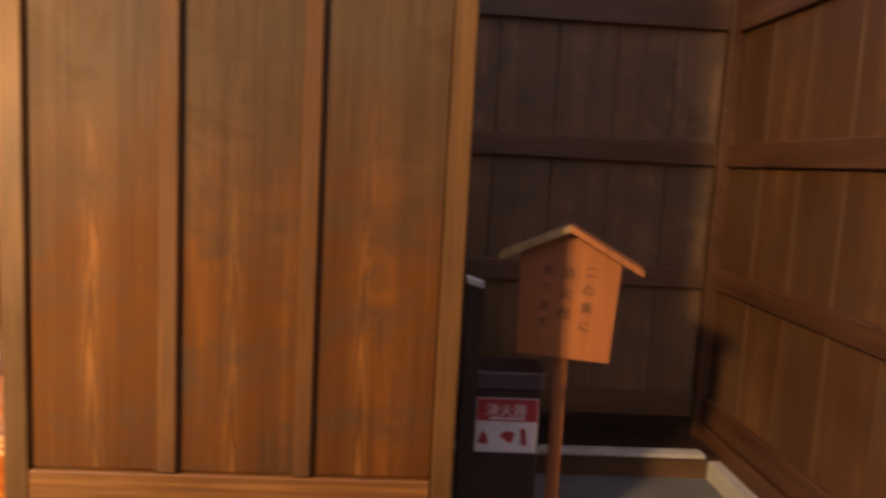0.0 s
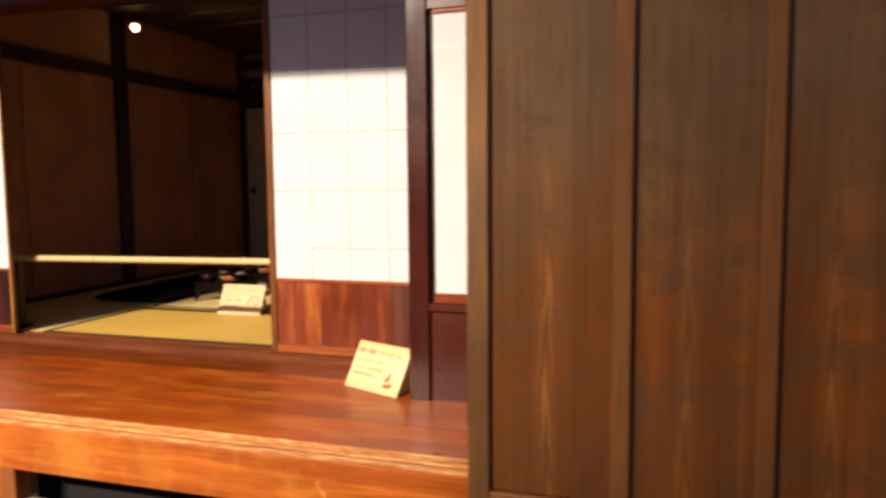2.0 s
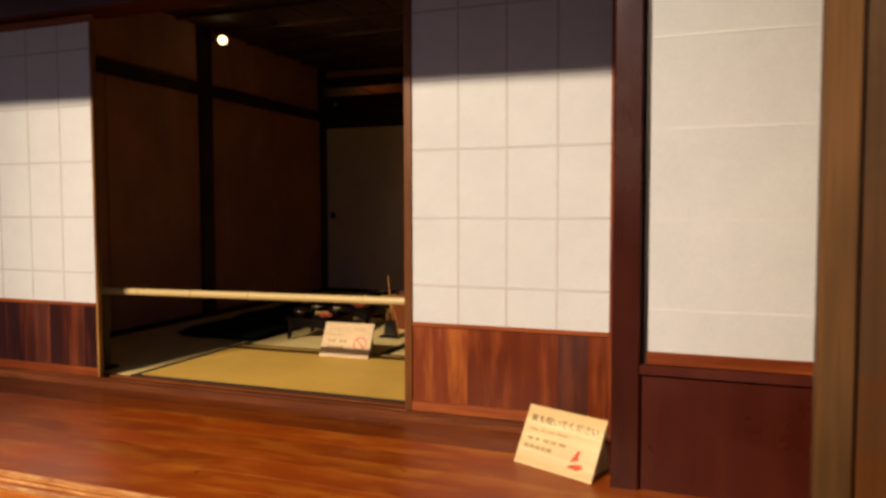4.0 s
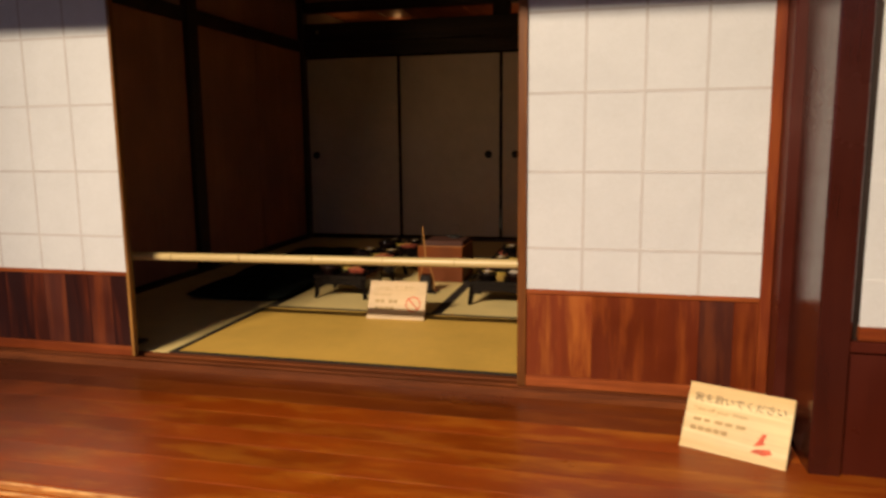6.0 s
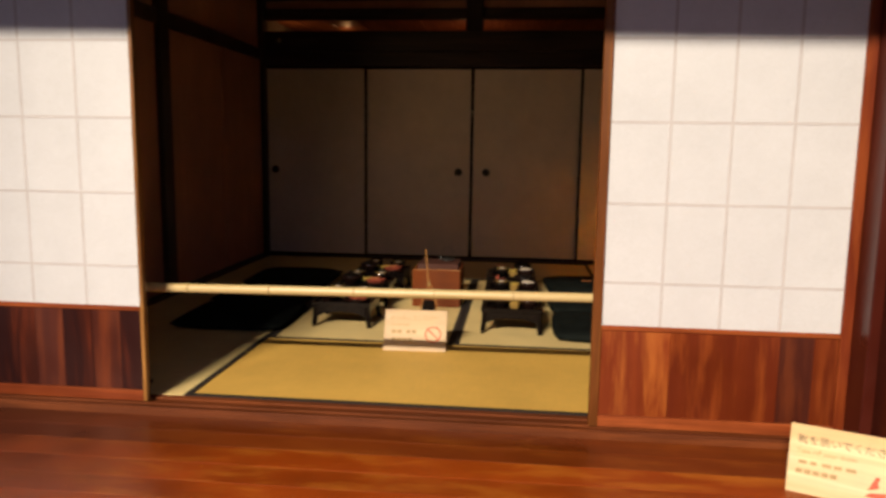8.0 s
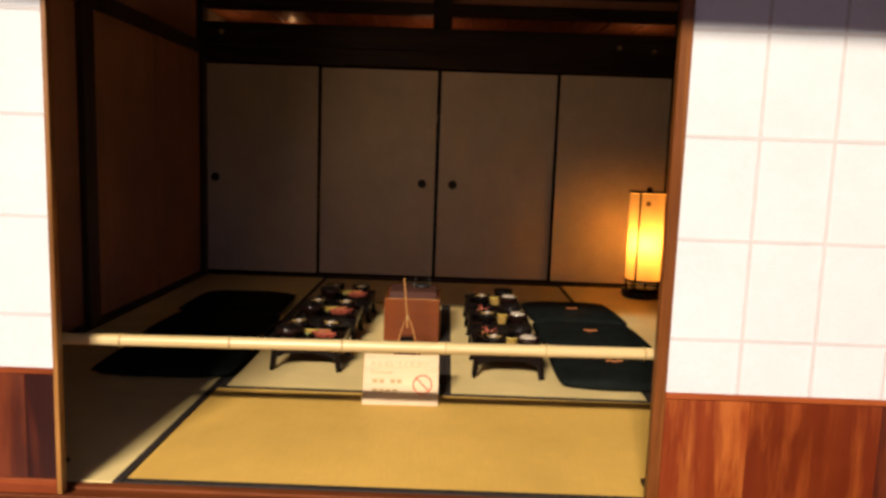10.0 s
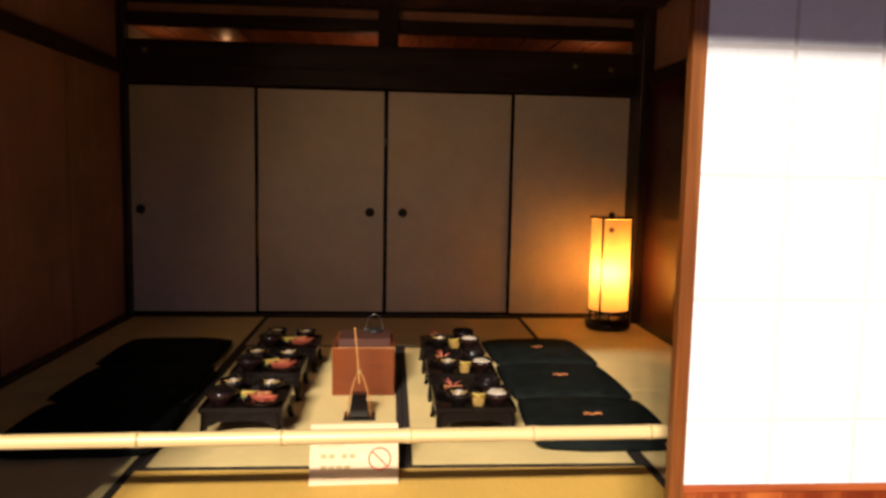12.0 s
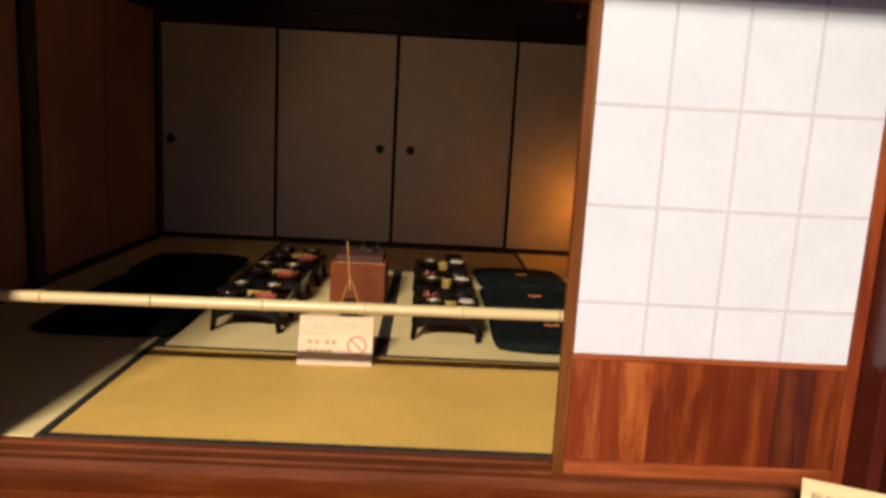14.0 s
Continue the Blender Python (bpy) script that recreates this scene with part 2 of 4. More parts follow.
def paper(name, base, through_share, fibre=0.06):
    m, nt, bsdf = material(name)
    mp = coords(nt, (1, 1, 1))
    cloud = node(nt, "ShaderNodeTexNoise", Scale=5.0, Detail=6.0, Roughness=0.7)
    fib = node(nt, "ShaderNodeTexNoise", Scale=70.0, Detail=3.0, Distortion=2.0)
    nt.links.new(mp.outputs[0], cloud.inputs["Vector"])
    nt.links.new(mp.outputs[0], fib.inputs["Vector"])
    r1 = ramp(nt, [(0.3, scaled(base, 1 - fibre)), (0.7, scaled(base, 1 + fibre * 0.5))])
    nt.links.new(cloud.outputs["Fac"], r1.inputs[0])
    r2 = ramp(nt, [(0.3, (0.95, 0.95, 0.94)), (0.7, (1.02, 1.02, 1.02))])
    nt.links.new(fib.outputs["Fac"], r2.inputs[0])
    col = mix(nt, "MULTIPLY", 1.0, r1.outputs[0], r2.outputs[0])
    nt.links.new(col, bsdf.inputs["Base Color"])
    bsdf.inputs["Roughness"].default_value = 0.85
    if through_share:
        tl = nt.nodes.new("ShaderNodeBsdfTranslucent")
        nt.links.new(col, tl.inputs[0])
        sh = nt.nodes.new("ShaderNodeMixShader")
        sh.inputs[0].default_value = through_share
        nt.links.new(bsdf.outputs[0], sh.inputs[1])
        nt.links.new(tl.outputs[0], sh.inputs[2])
        nt.links.new(sh.outputs[0], nt.nodes["Material Output"].inputs[0])
    return m


def glow(name, colour, strength):
    m, nt, bsdf = material(name)
    bsdf.inputs["Base Color"].default_value = (*colour, 1)
    bsdf.inputs["Emission Color"].default_value = (*colour, 1)
    bsdf.inputs["Emission Strength"].default_value = strength
    return m


M_PLANK = wood("weathered_cedar", (0.122, 0.042, 0.009), (0.20, 0.070, 0.015), "z", 0.75, figure=0.8, grain=0.18, turns=2.6, worn=((0.122, 0.078, 0.046), 1.05, 1.55), streak=6.0, length=0.04, heart=(0.30, 0.125, 0.036), vary=0.06, stain=(0.092, 0.049, 0.024))
M_PLANK.node_tree.nodes["Principled BSDF"].inputs["Specular IOR Level"].default_value = 0.2
M_BATTEN = wood("cedar_batten", (0.13, 0.050, 0.010), (0.19, 0.076, 0.016), "z", 0.7, streak=6.0)
M_STILE = wood("orange_cedar", (0.135, 0.060, 0.013), (0.185, 0.084, 0.018), "z", 0.6)
M_RAIL_X = wood("orange_cedar_rail", (0.22, 0.085, 0.02), (0.33, 0.14, 0.04), "x", 0.5)
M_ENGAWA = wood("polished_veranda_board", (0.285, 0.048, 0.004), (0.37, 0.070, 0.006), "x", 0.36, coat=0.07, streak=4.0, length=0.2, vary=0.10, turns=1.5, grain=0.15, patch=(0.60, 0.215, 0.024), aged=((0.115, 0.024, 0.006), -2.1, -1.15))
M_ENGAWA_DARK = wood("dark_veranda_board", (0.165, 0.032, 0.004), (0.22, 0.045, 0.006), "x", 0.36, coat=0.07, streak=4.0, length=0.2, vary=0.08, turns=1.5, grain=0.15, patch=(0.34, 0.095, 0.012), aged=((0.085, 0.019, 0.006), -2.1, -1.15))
M_BEAM = wood("polished_veranda_beam", (0.36, 0.082, 0.011), (0.52, 0.145, 0.019), "x", 0.38, coat=0.08, patch=(0.62, 0.27, 0.05))
# worn edges, made paler still so the caught light is in the colour
M_RIDGE = wood("worn_highlight_wood", (0.50, 0.20, 0.06), (0.80, 0.45, 0.17), "x", 0.32, coat=0.2, streak=30.0, length=0.15)
M_LEG = wood("veranda_post", (0.24, 0.075, 0.018), (0.38, 0.135, 0.035), "z", 0.4)
M_FRAME = wood("shoji_frame_wood", (0.145, 0.045, 0.008), (0.215, 0.078, 0.014), "z", 0.42)
M_OCHRE = wood("ochre_stile_wood", (0.22, 0.092, 0.018), (0.34, 0.16, 0.034), "z", 0.45)
M_FRAME_X = wood("shoji_rail_wood", (0.20, 0.040, 0.010), (0.34, 0.085, 0.022), "x", 0.42)
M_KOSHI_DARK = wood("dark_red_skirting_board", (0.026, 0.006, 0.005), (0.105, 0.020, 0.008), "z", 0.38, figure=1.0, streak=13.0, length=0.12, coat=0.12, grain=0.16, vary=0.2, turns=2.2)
M_KOSHI = wood("red_skirting_board", (0.16, 0.026, 0.005), (0.26, 0.051, 0.008), "z", 0.42, figure=0.7, streak=9.0, length=0.10, coat=0.05, grain=0.12, vary=0.10, turns=1.8, patch=(0.50, 0.160, 0.030))
M_KOSHI_MID = wood("mid_red_skirting_board", (0.13, 0.020, 0.005), (0.22, 0.041, 0.008), "z", 0.42, figure=0.7, streak=9.0, length=0.10, coat=0.05, grain=0.12, vary=0.1, turns=1.8, patch=(0.31, 0.072, 0.014))
M_KOSHI_DEEP = wood("deep_red_skirting_board", (0.060, 0.010, 0.004), (0.120, 0.021, 0.006), "z", 0.4, figure=0.7, streak=9.0, length=0.10, coat=0.06, grain=0.12, vary=0.1, turns=1.8, patch=(0.17, 0.036, 0.008))
M_POST = wood("lacquered_post", (0.066, 0.0095, 0.0045), (0.097, 0.0150, 0.0066), "z", 0.34, coat=0.1, grain=0.12, turns=2.0)
M_POST_GLOSS = wood("polished_lacquered_post", (0.046, 0.0082, 0.0045), (0.068, 0.0125, 0.0062), "z", 0.24, coat=0.25, grain=0.10, turns=2.0)
M_SILL = wood("sill_wood", (0.125, 0.032, 0.008), (0.21, 0.056, 0.013), "x", 0.55)
M_DARK = wood("smoked_timber", (0.022, 0.012, 0.008), (0.048, 0.025, 0.015), "z", 0.45)
M_DARK_X = wood("smoked_timber_long", (0.022, 0.012, 0.008), (0.048, 0.025, 0.015), "x", 0.45)
M_BLACK = mottled("under_veranda_shade", (0.004, 0.003, 0.003), 0.9, 0.3, 5, 60, 0.1)
M_CEIL = wood("ceiling_board", (0.06, 0.030, 0.018), (0.11, 0.056, 0.03), "y", 0.6)
M_CEIL2 = wood("orange_ceiling_board", (0.27, 0.085, 0.03), (0.40, 0.145, 0.055), "y", 0.6)
M_PANEL = wood("brown_door_panel", (0.41, 0.205, 0.138), (0.47, 0.24, 0.162), "z", 0.8, grain=0.12, turns=2.0)
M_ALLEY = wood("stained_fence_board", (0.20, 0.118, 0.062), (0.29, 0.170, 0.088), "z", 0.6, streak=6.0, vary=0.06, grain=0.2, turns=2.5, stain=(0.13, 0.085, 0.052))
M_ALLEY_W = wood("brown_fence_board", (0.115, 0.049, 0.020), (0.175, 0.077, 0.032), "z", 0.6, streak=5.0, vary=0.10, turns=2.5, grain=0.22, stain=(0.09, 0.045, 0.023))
M_ALLEY_R = wood("fence_rail", (0.125, 0.066, 0.034), (0.18, 0.096, 0.050), "x", 0.5, turns=2.5)
M_ALLEY_RY = wood("fence_rail_side", (0.095, 0.040, 0.021), (0.14, 0.060, 0.031), "y", 0.5)
M_PAPER = paper("shoji_paper", (0.71, 0.735, 0.765), 0.15)
M_SEAM = paper("doubled_paper_seam", (0.745, 0.765, 0.79), 0.0)
# grey of the bars' shadow through the paper, put into their colour
M_KUMIKO = paper("lattice_shadow_paper", (0.53, 0.515, 0.52), 0.0)
M_FUSUMA = paper("fusuma_paper", (0.75, 0.655, 0.57), 0.0, 0.10)
M_TATAMI_X = rush("tatami_rush", (0.73, 0.455, 0.100), "X")
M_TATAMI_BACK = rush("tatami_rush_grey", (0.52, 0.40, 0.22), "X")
M_TATAMI_Y = rush("tatami_rush_light", (0.78, 0.61, 0.275), "Y")
M_HERI = mottled("black_cloth_border", (0.021, 0.014, 0.010), 0.8, 0.3, 30, 500)
M_KERB = mottled("brown_earth_kerb", (0.19, 0.145, 0.085), 0.9, 0.3, 5.0, 45, 0.6)
M_EARTH = mottled("packed_earth", (0.30, 0.25, 0.17), 0.9, 0.3, 3.0, 45, 0.6)
M_PLASTER = mottled("earthen_plaster", (0.20, 0.15, 0.11), 0.9, 0.2, 3.0, 90, 0.3)
M_FABRIC = mottled("dark_green_cushion_cloth", (0.0082, 0.0108, 0.0098), 0.95, 0.35, 12, 400, 0.3)
M_FABRIC.node_tree.nodes["Principled BSDF"].inputs["Specular IOR Level"].default_value = 0.05
M_TUFT = mottled("orange_thread", (0.42, 0.15, 0.04), 0.8, 0.3, 60, 400)
M_LACQUER = mottled("black_lacquer", (0.007, 0.005, 0.0045), 0.13, 0.3, 8, 200, 0.0, coat=0.12)
M_TRAY = mottled("black_tray_lacquer", (0.006, 0.004, 0.0035), 0.2, 0.3, 8, 200, 0.0)
M_TRAY.node_tree.nodes["Principled BSDF"].inputs["Specular IOR Level"].default_value = 0.16
M_LACQUER_R = mottled("red_brown_lacquer", (0.014, 0.006, 0.005), 0.13, 0.3, 8, 200, 0.0, coat=0.15)
for lacquered in (M_LACQUER, M_LACQUER_R):
    lacquered.node_tree.nodes["Principled BSDF"].inputs["Specular IOR Level"].default_value = 0.45
# darker copy of the chest wood: the top's shade put into the colour
M_CHEST_TOP = wood("shaded_chest_top", (0.055, 0.014, 0.006), (0.085, 0.024, 0.010), "x", 0.6, turns=2.0, grain=0.2)
M_CHEST = wood("chest_wood", (0.155, 0.034, 0.003), (0.20, 0.050, 0.004), "x", 0.7, turns=2.0, grain=0.2)
for matt in (M_BEAM, M_SILL, M_FRAME, M_FRAME_X, M_KOSHI, M_KOSHI_MID, M_KOSHI_DARK, M_CHEST, M_PANEL):
    matt.node_tree.nodes["Principled BSDF"].inputs["Specular IOR Level"].default_value = 0.28
for polished in (M_ENGAWA, M_ENGAWA_DARK):
    polished.node_tree.nodes["Principled BSDF"].inputs["Specular IOR Level"].default_value = 0.33
M_IRON = mottled("cast_iron", (0.014, 0.013, 0.012), 0.5, 0.3, 20, 200, 0.4)
M_STEEL = mottled("worn_pale_metal", (0.42, 0.38, 0.32), 0.35, 0.2, 30, 200, 0.0, metal=0.9)
M_SIGN_PALE = wood("pale_white_sign_board", (0.60, 0.45, 0.27), (0.71, 0.56, 0.37), "x", 0.55, grain=0.12, turns=3.0)
M_SIGN = wood("pale_sign_board", (0.66, 0.47, 0.22), (0.82, 0.67, 0.39), "x", 0.55, grain=0.12, turns=3.0)
M_INK = mottled("black_ink", (0.03, 0.025, 0.02), 0.7, 0.3, 30, 200, 0.0)
M_INK_SOFT = mottled("faded_brown_ink", (0.42, 0.29, 0.13), 0.7, 0.2, 30, 200, 0.0)
M_INK_MID = mottled("brown_ink", (0.13, 0.085, 0.045), 0.7, 0.3, 30, 200, 0.0)
M_RED = mottled("red_paint", (0.62, 0.085, 0.03), 0.6, 0.2, 30, 200, 0.0)
M_RED_SIGN = mottled("dark_red_print", (0.34, 0.028, 0.035), 0.4, 0.1, 30, 200, 0.0)
M_WHITE_SIGN = mottled("white_sign_plastic", (0.62, 0.58, 0.58), 0.4, 0.08, 20, 200, 0.0)
M_HYDRANT = wood("orange_notice_board", (0.36, 0.12, 0.04), (0.46, 0.165, 0.055), "z", 0.55, grain=0.15)
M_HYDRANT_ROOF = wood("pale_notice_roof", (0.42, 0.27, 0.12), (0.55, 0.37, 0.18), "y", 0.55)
M_MAROON = mottled("maroon_metal", (0.030, 0.013, 0.014), 0.35, 0.2, 8, 200, 0.05)
M_GUTTER = mottled("grey_stone_strip", (0.50, 0.47, 0.42), 0.7, 0.15, 8, 120)
M_ALLEYFLOOR = mottled("grey_concrete", (0.15, 0.15, 0.145), 0.8, 0.2, 4, 80, 0.3)
M_TILE = mottled("grey_roof_tile", (0.32, 0.33, 0.35), 0.5, 0.2, 8, 120)
M_LANTERN = paper("lantern_paper", (0.80, 0.68, 0.47), 0.15)
M_BULB = glow("lamp_glass", (1.0, 0.74, 0.36), 6.0)


def bamboo_material():
    m, nt, bsdf = material("dried_bamboo")
    mp = coords(nt, (0.8, 40, 40))
    n = node(nt, "ShaderNodeTexNoise", Scale=1.5, Detail=4.0)
    nt.links.new(mp.outputs[0], n.inputs["Vector"])
    r = ramp(nt, [(0.3, (0.50, 0.37, 0.15)), (0.7, (0.66, 0.52, 0.26))])
    nt.links.new(n.outputs["Fac"], r.inputs[0])
    nt.links.new(r.outputs[0], bsdf.inputs["Base Color"])
    bsdf.inputs["Roughness"].default_value = 0.35
    return m


M_BAMBOO = bamboo_material()
M_CANE = mottled("orange_brown_cane", (0.40, 0.19, 0.055), 0.5, 0.25, 40, 200)
M_BAMBOO_NODE = mottled("bamboo_node", (0.40, 0.28, 0.11), 0.5, 0.2, 40, 200)


# ---------------------------------------------------------------- mesh helpers
def mesh_of(bm, mat, name="mesh"):
    me = bpy.data.meshes.new(name)
    bmesh.ops.recalc_face_normals(bm, faces=bm.faces)
    bm.to_mesh(me)
    bm.free()
    me.materials.append(mat)
    return me


def part(name, bm, mat, parent=None, label="", smooth=False):
    me = mesh_of(bm, mat, name)
    if smooth:
        for p in me.polygons:
            p.use_smooth = True
    ob = new(name, me)
    ob.parent = parent
    if label:
        ob["label"] = label
    return ob


def thing(name, label, category, group="", place=(0, 0, 0), turn=0.0):
    ob = new(name)
    ob.empty_display_size = 0.05
    ob.matrix_basis = pose(*place, 0, 0, turn)
    return tagged(ob, label, category, group)


def structure(ob, label):
    return tagged(ob, label, kind="structure")


def box(x0, x1, y0, y1, z0, z1, bevel=0.003, bm=None):
    out = bm or bmesh.new()
    m = Matrix.Translation(((x0 + x1) / 2, (y0 + y1) / 2, (z0 + z1) / 2)) @ Matrix.Diagonal((x1 - x0, y1 - y0, z1 - z0, 1))
    made = bmesh.ops.create_cube(out, size=1.0, matrix=m)
    if bevel:
        edges = {e for v in made["verts"] for e in v.link_edges}
        bmesh.ops.bevel(out, geom=list(edges), offset=bevel, segments=1, affect="EDGES", profile=0.7)
    return out


def lathe(profile, n=24, bm=None, at=(0, 0, 0)):
    """A turned body from (radius, z) pairs."""
    out = bm or bmesh.new()
    rows = []
    for r, z in profile:
        if r < 1e-6:
            rows.append([out.verts.new((at[0], at[1], at[2] + z))])
        else:
            rows.append([out.verts.new((at[0] + r * math.cos(2 * math.pi * k / n), at[1] + r * math.sin(2 * math.pi * k / n), at[2] + z)) for k in range(n)])
    for a, b in zip(rows, rows[1:]):
        for k in range(n):
            j = (k + 1) % n
            if len(a) == 1 and len(b) > 1:
                out.faces.new((a[0], b[k], b[j]))
            elif len(b) == 1 and len(a) > 1:
                out.faces.new((a[k], a[j], b[0]))
            elif len(a) > 1:
                out.faces.new((a[k], a[j], b[j], b[k]))
    return out


def tube(points, radius, n=8, bm=None):
    """A round rod through the points, closed at both ends; radius may be a list."""
    out = bm or bmesh.new()
    pts = [Vector(p) for p in points]
    rad = radius if isinstance(radius, (list, tuple)) else [radius] * len(pts)
    rings = []
    for i, p in enumerate(pts):
        d = (pts[min(i + 1, len(pts) - 1)] - pts[max(i - 1, 0)]).normalized()
        side = d.cross(Vector((0, 0, 1))) if abs(d.z) < 0.95 else d.cross(Vector((1, 0, 0)))
        side.normalize()
        up = side.cross(d)
        rings.append([out.verts.new(p + rad[i] * (math.cos(2 * math.pi * k / n) * side + math.sin(2 * math.pi * k / n) * up)) for k in range(n)])
    for a, b in zip(rings, rings[1:]):
        for k in range(n):
            out.faces.new((a[k], a[(k + 1) % n], b[(k + 1) % n], b[k]))
    out.faces.new(rings[0][::-1])
    out.faces.new(rings[-1])
    return out


def outline(points, depth, bm=None):
    """A flat plate: an outline in x and z, with a depth in y."""
    out = bm or bmesh.new()
    a = [out.verts.new((x, 0, z)) for x, z in points]
    b = [out.verts.new((x, depth, z)) for x, z in points]
    out.faces.new(a)
    out.faces.new(b[::-1])
    for k in range(len(a)):
        j = (k + 1) % len(a)
        out.faces.new((a[k], b[k], b[j], a[j]))
    return out


def lettering(name, text, size, mat, parent, m, line=1.0, label="", align="LEFT"):
    """Writing as thin mesh, in the plane x, y of the pose m."""
    curve = bpy.data.curves.new(name, "FONT")
    curve.body, curve.size, curve.extrude, curve.space_line, curve.align_x = text, size, 0.0006, line, align
    curve.resolution_u = 3
    ob = bpy.data.objects.new(name, curve)
    scene.collection.objects.link(ob)
    me = bpy.data.meshes.new_from_object(ob.evaluated_get(bpy.context.evaluated_depsgraph_get()))
    bpy.data.objects.remove(ob)
    me.materials.clear()
    me.materials.append(mat)
    out = new(name, me)
    out.parent = parent
    out.matrix_basis = m
    if label:
        out["label"] = label
    return out


GROUND = -0.47
DECK = -0.035
SHOJI_TOP = 1.87
ROOM_L, ROOM_R, ROOM_BACK = -2.65, 1.25, 3.98
CEIL = 2.36

# ---------------------------------------------------------------- setting
structure(part("ground", box(-60, 60, -60, 60, GROUND - 0.2, GROUND, 0), M_EARTH), "packed pale earth ground of the street")
structure(part("floor", box(-2.9, 1.6, 0.0, 4.1, -0.3, -0.062, 0), M_DARK_X), "dark timber subfloor under the tatami mats")

# walls of the room
w = structure(part("wall_west", box(ROOM_L - 0.12, ROOM_L - 0.02, 0.06, 4.1, -0.3, CEIL, 0), M_PANEL), "brown panelled side wall of the room")
for y0, y1 in ((0.10, 1.00), (1.00, 1.955), (2.095, 3.0), (3.0, 3.90)):
    part("panel", box(ROOM_L - 0.022, ROOM_L - 0.004, y0 + 0.006, y1 - 0.006, 0.03, 1.80, 0.003), M_PANEL, w)
part("baseboard", box(ROOM_L - 0.022, ROOM_L + 0.004, 0.08, 3.9, 0.0, 0.03, 0.002), M_DARK_X, w)
part("rail", box(ROOM_L - 0.022, ROOM_L + 0.012, 0.08, 3.92, 1.80, 1.90, 0.004), M_DARK_X, w)
part("post", box(ROOM_L - 0.05, ROOM_L + 0.03, 1.96, 2.09, 0, CEIL, 0.006), M_DARK, w)
part("post", box(ROOM_L - 0.05, ROOM_L + 0.03, 3.87, 3.99, 0, CEIL, 0.006), M_DARK, w)
w = structure(part("wall_east", box(ROOM_R + 0.02, ROOM_R + 0.12, 0.06, 4.1, -0.3, CEIL, 0), M_PANEL), "dark red panelled side wall beside the lantern")
for y0, y1 in ((0.10, 1.05), (1.05, 2.0), (2.0, 2.95), (2.95, 3.86)):
    part("panel", box(ROOM_R + 0.004, ROOM_R + 0.022, y0 + 0.006, y1 - 0.006, 0.03, 1.80, 0.003), M_POST, w)
part("baseboard", box(ROOM_R - 0.004, ROOM_R + 0.022, 0.08, 3.9, 0.0, 0.03, 0.002), M_DARK_X, w)
part("rail", box(ROOM_R - 0.012, ROOM_R + 0.022, 0.08, 3.88, 1.80, 1.90, 0.004), M_DARK_X, w)
part("post", box(ROOM_R - 0.07, ROOM_R + 0.05, 3.72, 3.99, 0, CEIL, 0.006), M_DARK, w)

# back wall above the sliding doors: lintel, long rail, transom openings, beam
w = structure(part("wall_north", box(ROOM_L, ROOM_R, 3.965, 4.04, 2.266, 2.54, 0.003), M_PANEL), "dark timber beams and transom over the sliding doors")
part("lintel", box(ROOM_L, ROOM_R, 3.93, 4.05, 1.757, 1.905, 0.004), M_DARK_X, w)
part("nageshi_rail", box(ROOM_L + 0.03, ROOM_R - 0.06, 3.90, 4.0, 1.88, 2.06, 0.006), M_DARK_X, w)
part("transom_rail", box(ROOM_L, ROOM_R, 3.95, 4.03, 2.172, 2.265, 0.003), M_DARK_X, w)
part("ceiling_rail", box(ROOM_L, ROOM_R, 3.945, 3.964, 2.338, CEIL + 0.011, 0.002), M_DARK_X, w)
part("centre_post", box(-0.78, -0.63, 3.915, 4.05, 1.852, CEIL - 0.01, 0.006), M_DARK, w)
part("threshold", box(ROOM_L, ROOM_R, 3.93, 4.05, -0.06, 0.012, 0.003), M_DARK_X, w)
for x, z in ((-2.48, 1.98), (0.72, 1.955), (1.00, 1.935)):
    nail = lathe([(0.0, 0.012), (0.010, 0.010), (0.018, 0.004), (0.02, 0.0)], 10)
    bmesh.ops.transform(nail, matrix=pose(x, 3.90, z, 90), verts=nail.verts)
    part("nail_cover", nail, mottled("pale_brass", (0.55, 0.42, 0.25), 0.35, 0.2, 40, 200, 0, metal=0.8), w, "pale brass nail cover")

# ceiling of the room and of the next room
bm = box(ROOM_L - 0.1, ROOM_R + 0.1, 0.0, 4.06, CEIL + 0.012, CEIL + 0.03, 0)
for k in range(12):
    x = ROOM_L + 0.1 + k * 0.34
    box(x - 0.16, x + 0.17, 0.05, 4.0, CEIL, CEIL + 0.01, 0.002, bm)
for k in range(9):
    y = 0.35 + 0.45 * k
    box(ROOM_L, ROOM_R, y, y + 0.03, CEIL - 0.03, CEIL - 0.001, 0.003, bm)
structure(part("ceiling", bm, M_CEIL), "dark boarded ceiling with thin battens")
bm = box(-3.2, 1.9, 4.05, 7.6, 2.512, 2.53, 0)
for k in range(15):
    x = -3.1 + k * 0.36
    box(x - 0.165, x + 0.165, 4.06, 7.5, 2.50, 2.51, 0.002, bm)
    box(x + 0.165, x + 0.195, 4.06, 7.5, 2.488, 2.511, 0.002, bm)
structure(part("ceiling_next_room", bm, M_CEIL2), "orange-brown boarded ceiling of the room behind")
w = structure(part("wall_next_room", box(-3.2, 1.9, 7.5, 7.6, -0.3, 2.52, 0), M_PLASTER), "earthen wall of the room behind")
part("side_wall", box(-3.3, -3.2, 4.0, 7.6, -0.3, 2.52, 0), M_PLASTER, w)
part("side_wall", box(1.9, 2.0, 4.0, 7.6, -0.3, 2.52, 0), M_PLASTER, w)
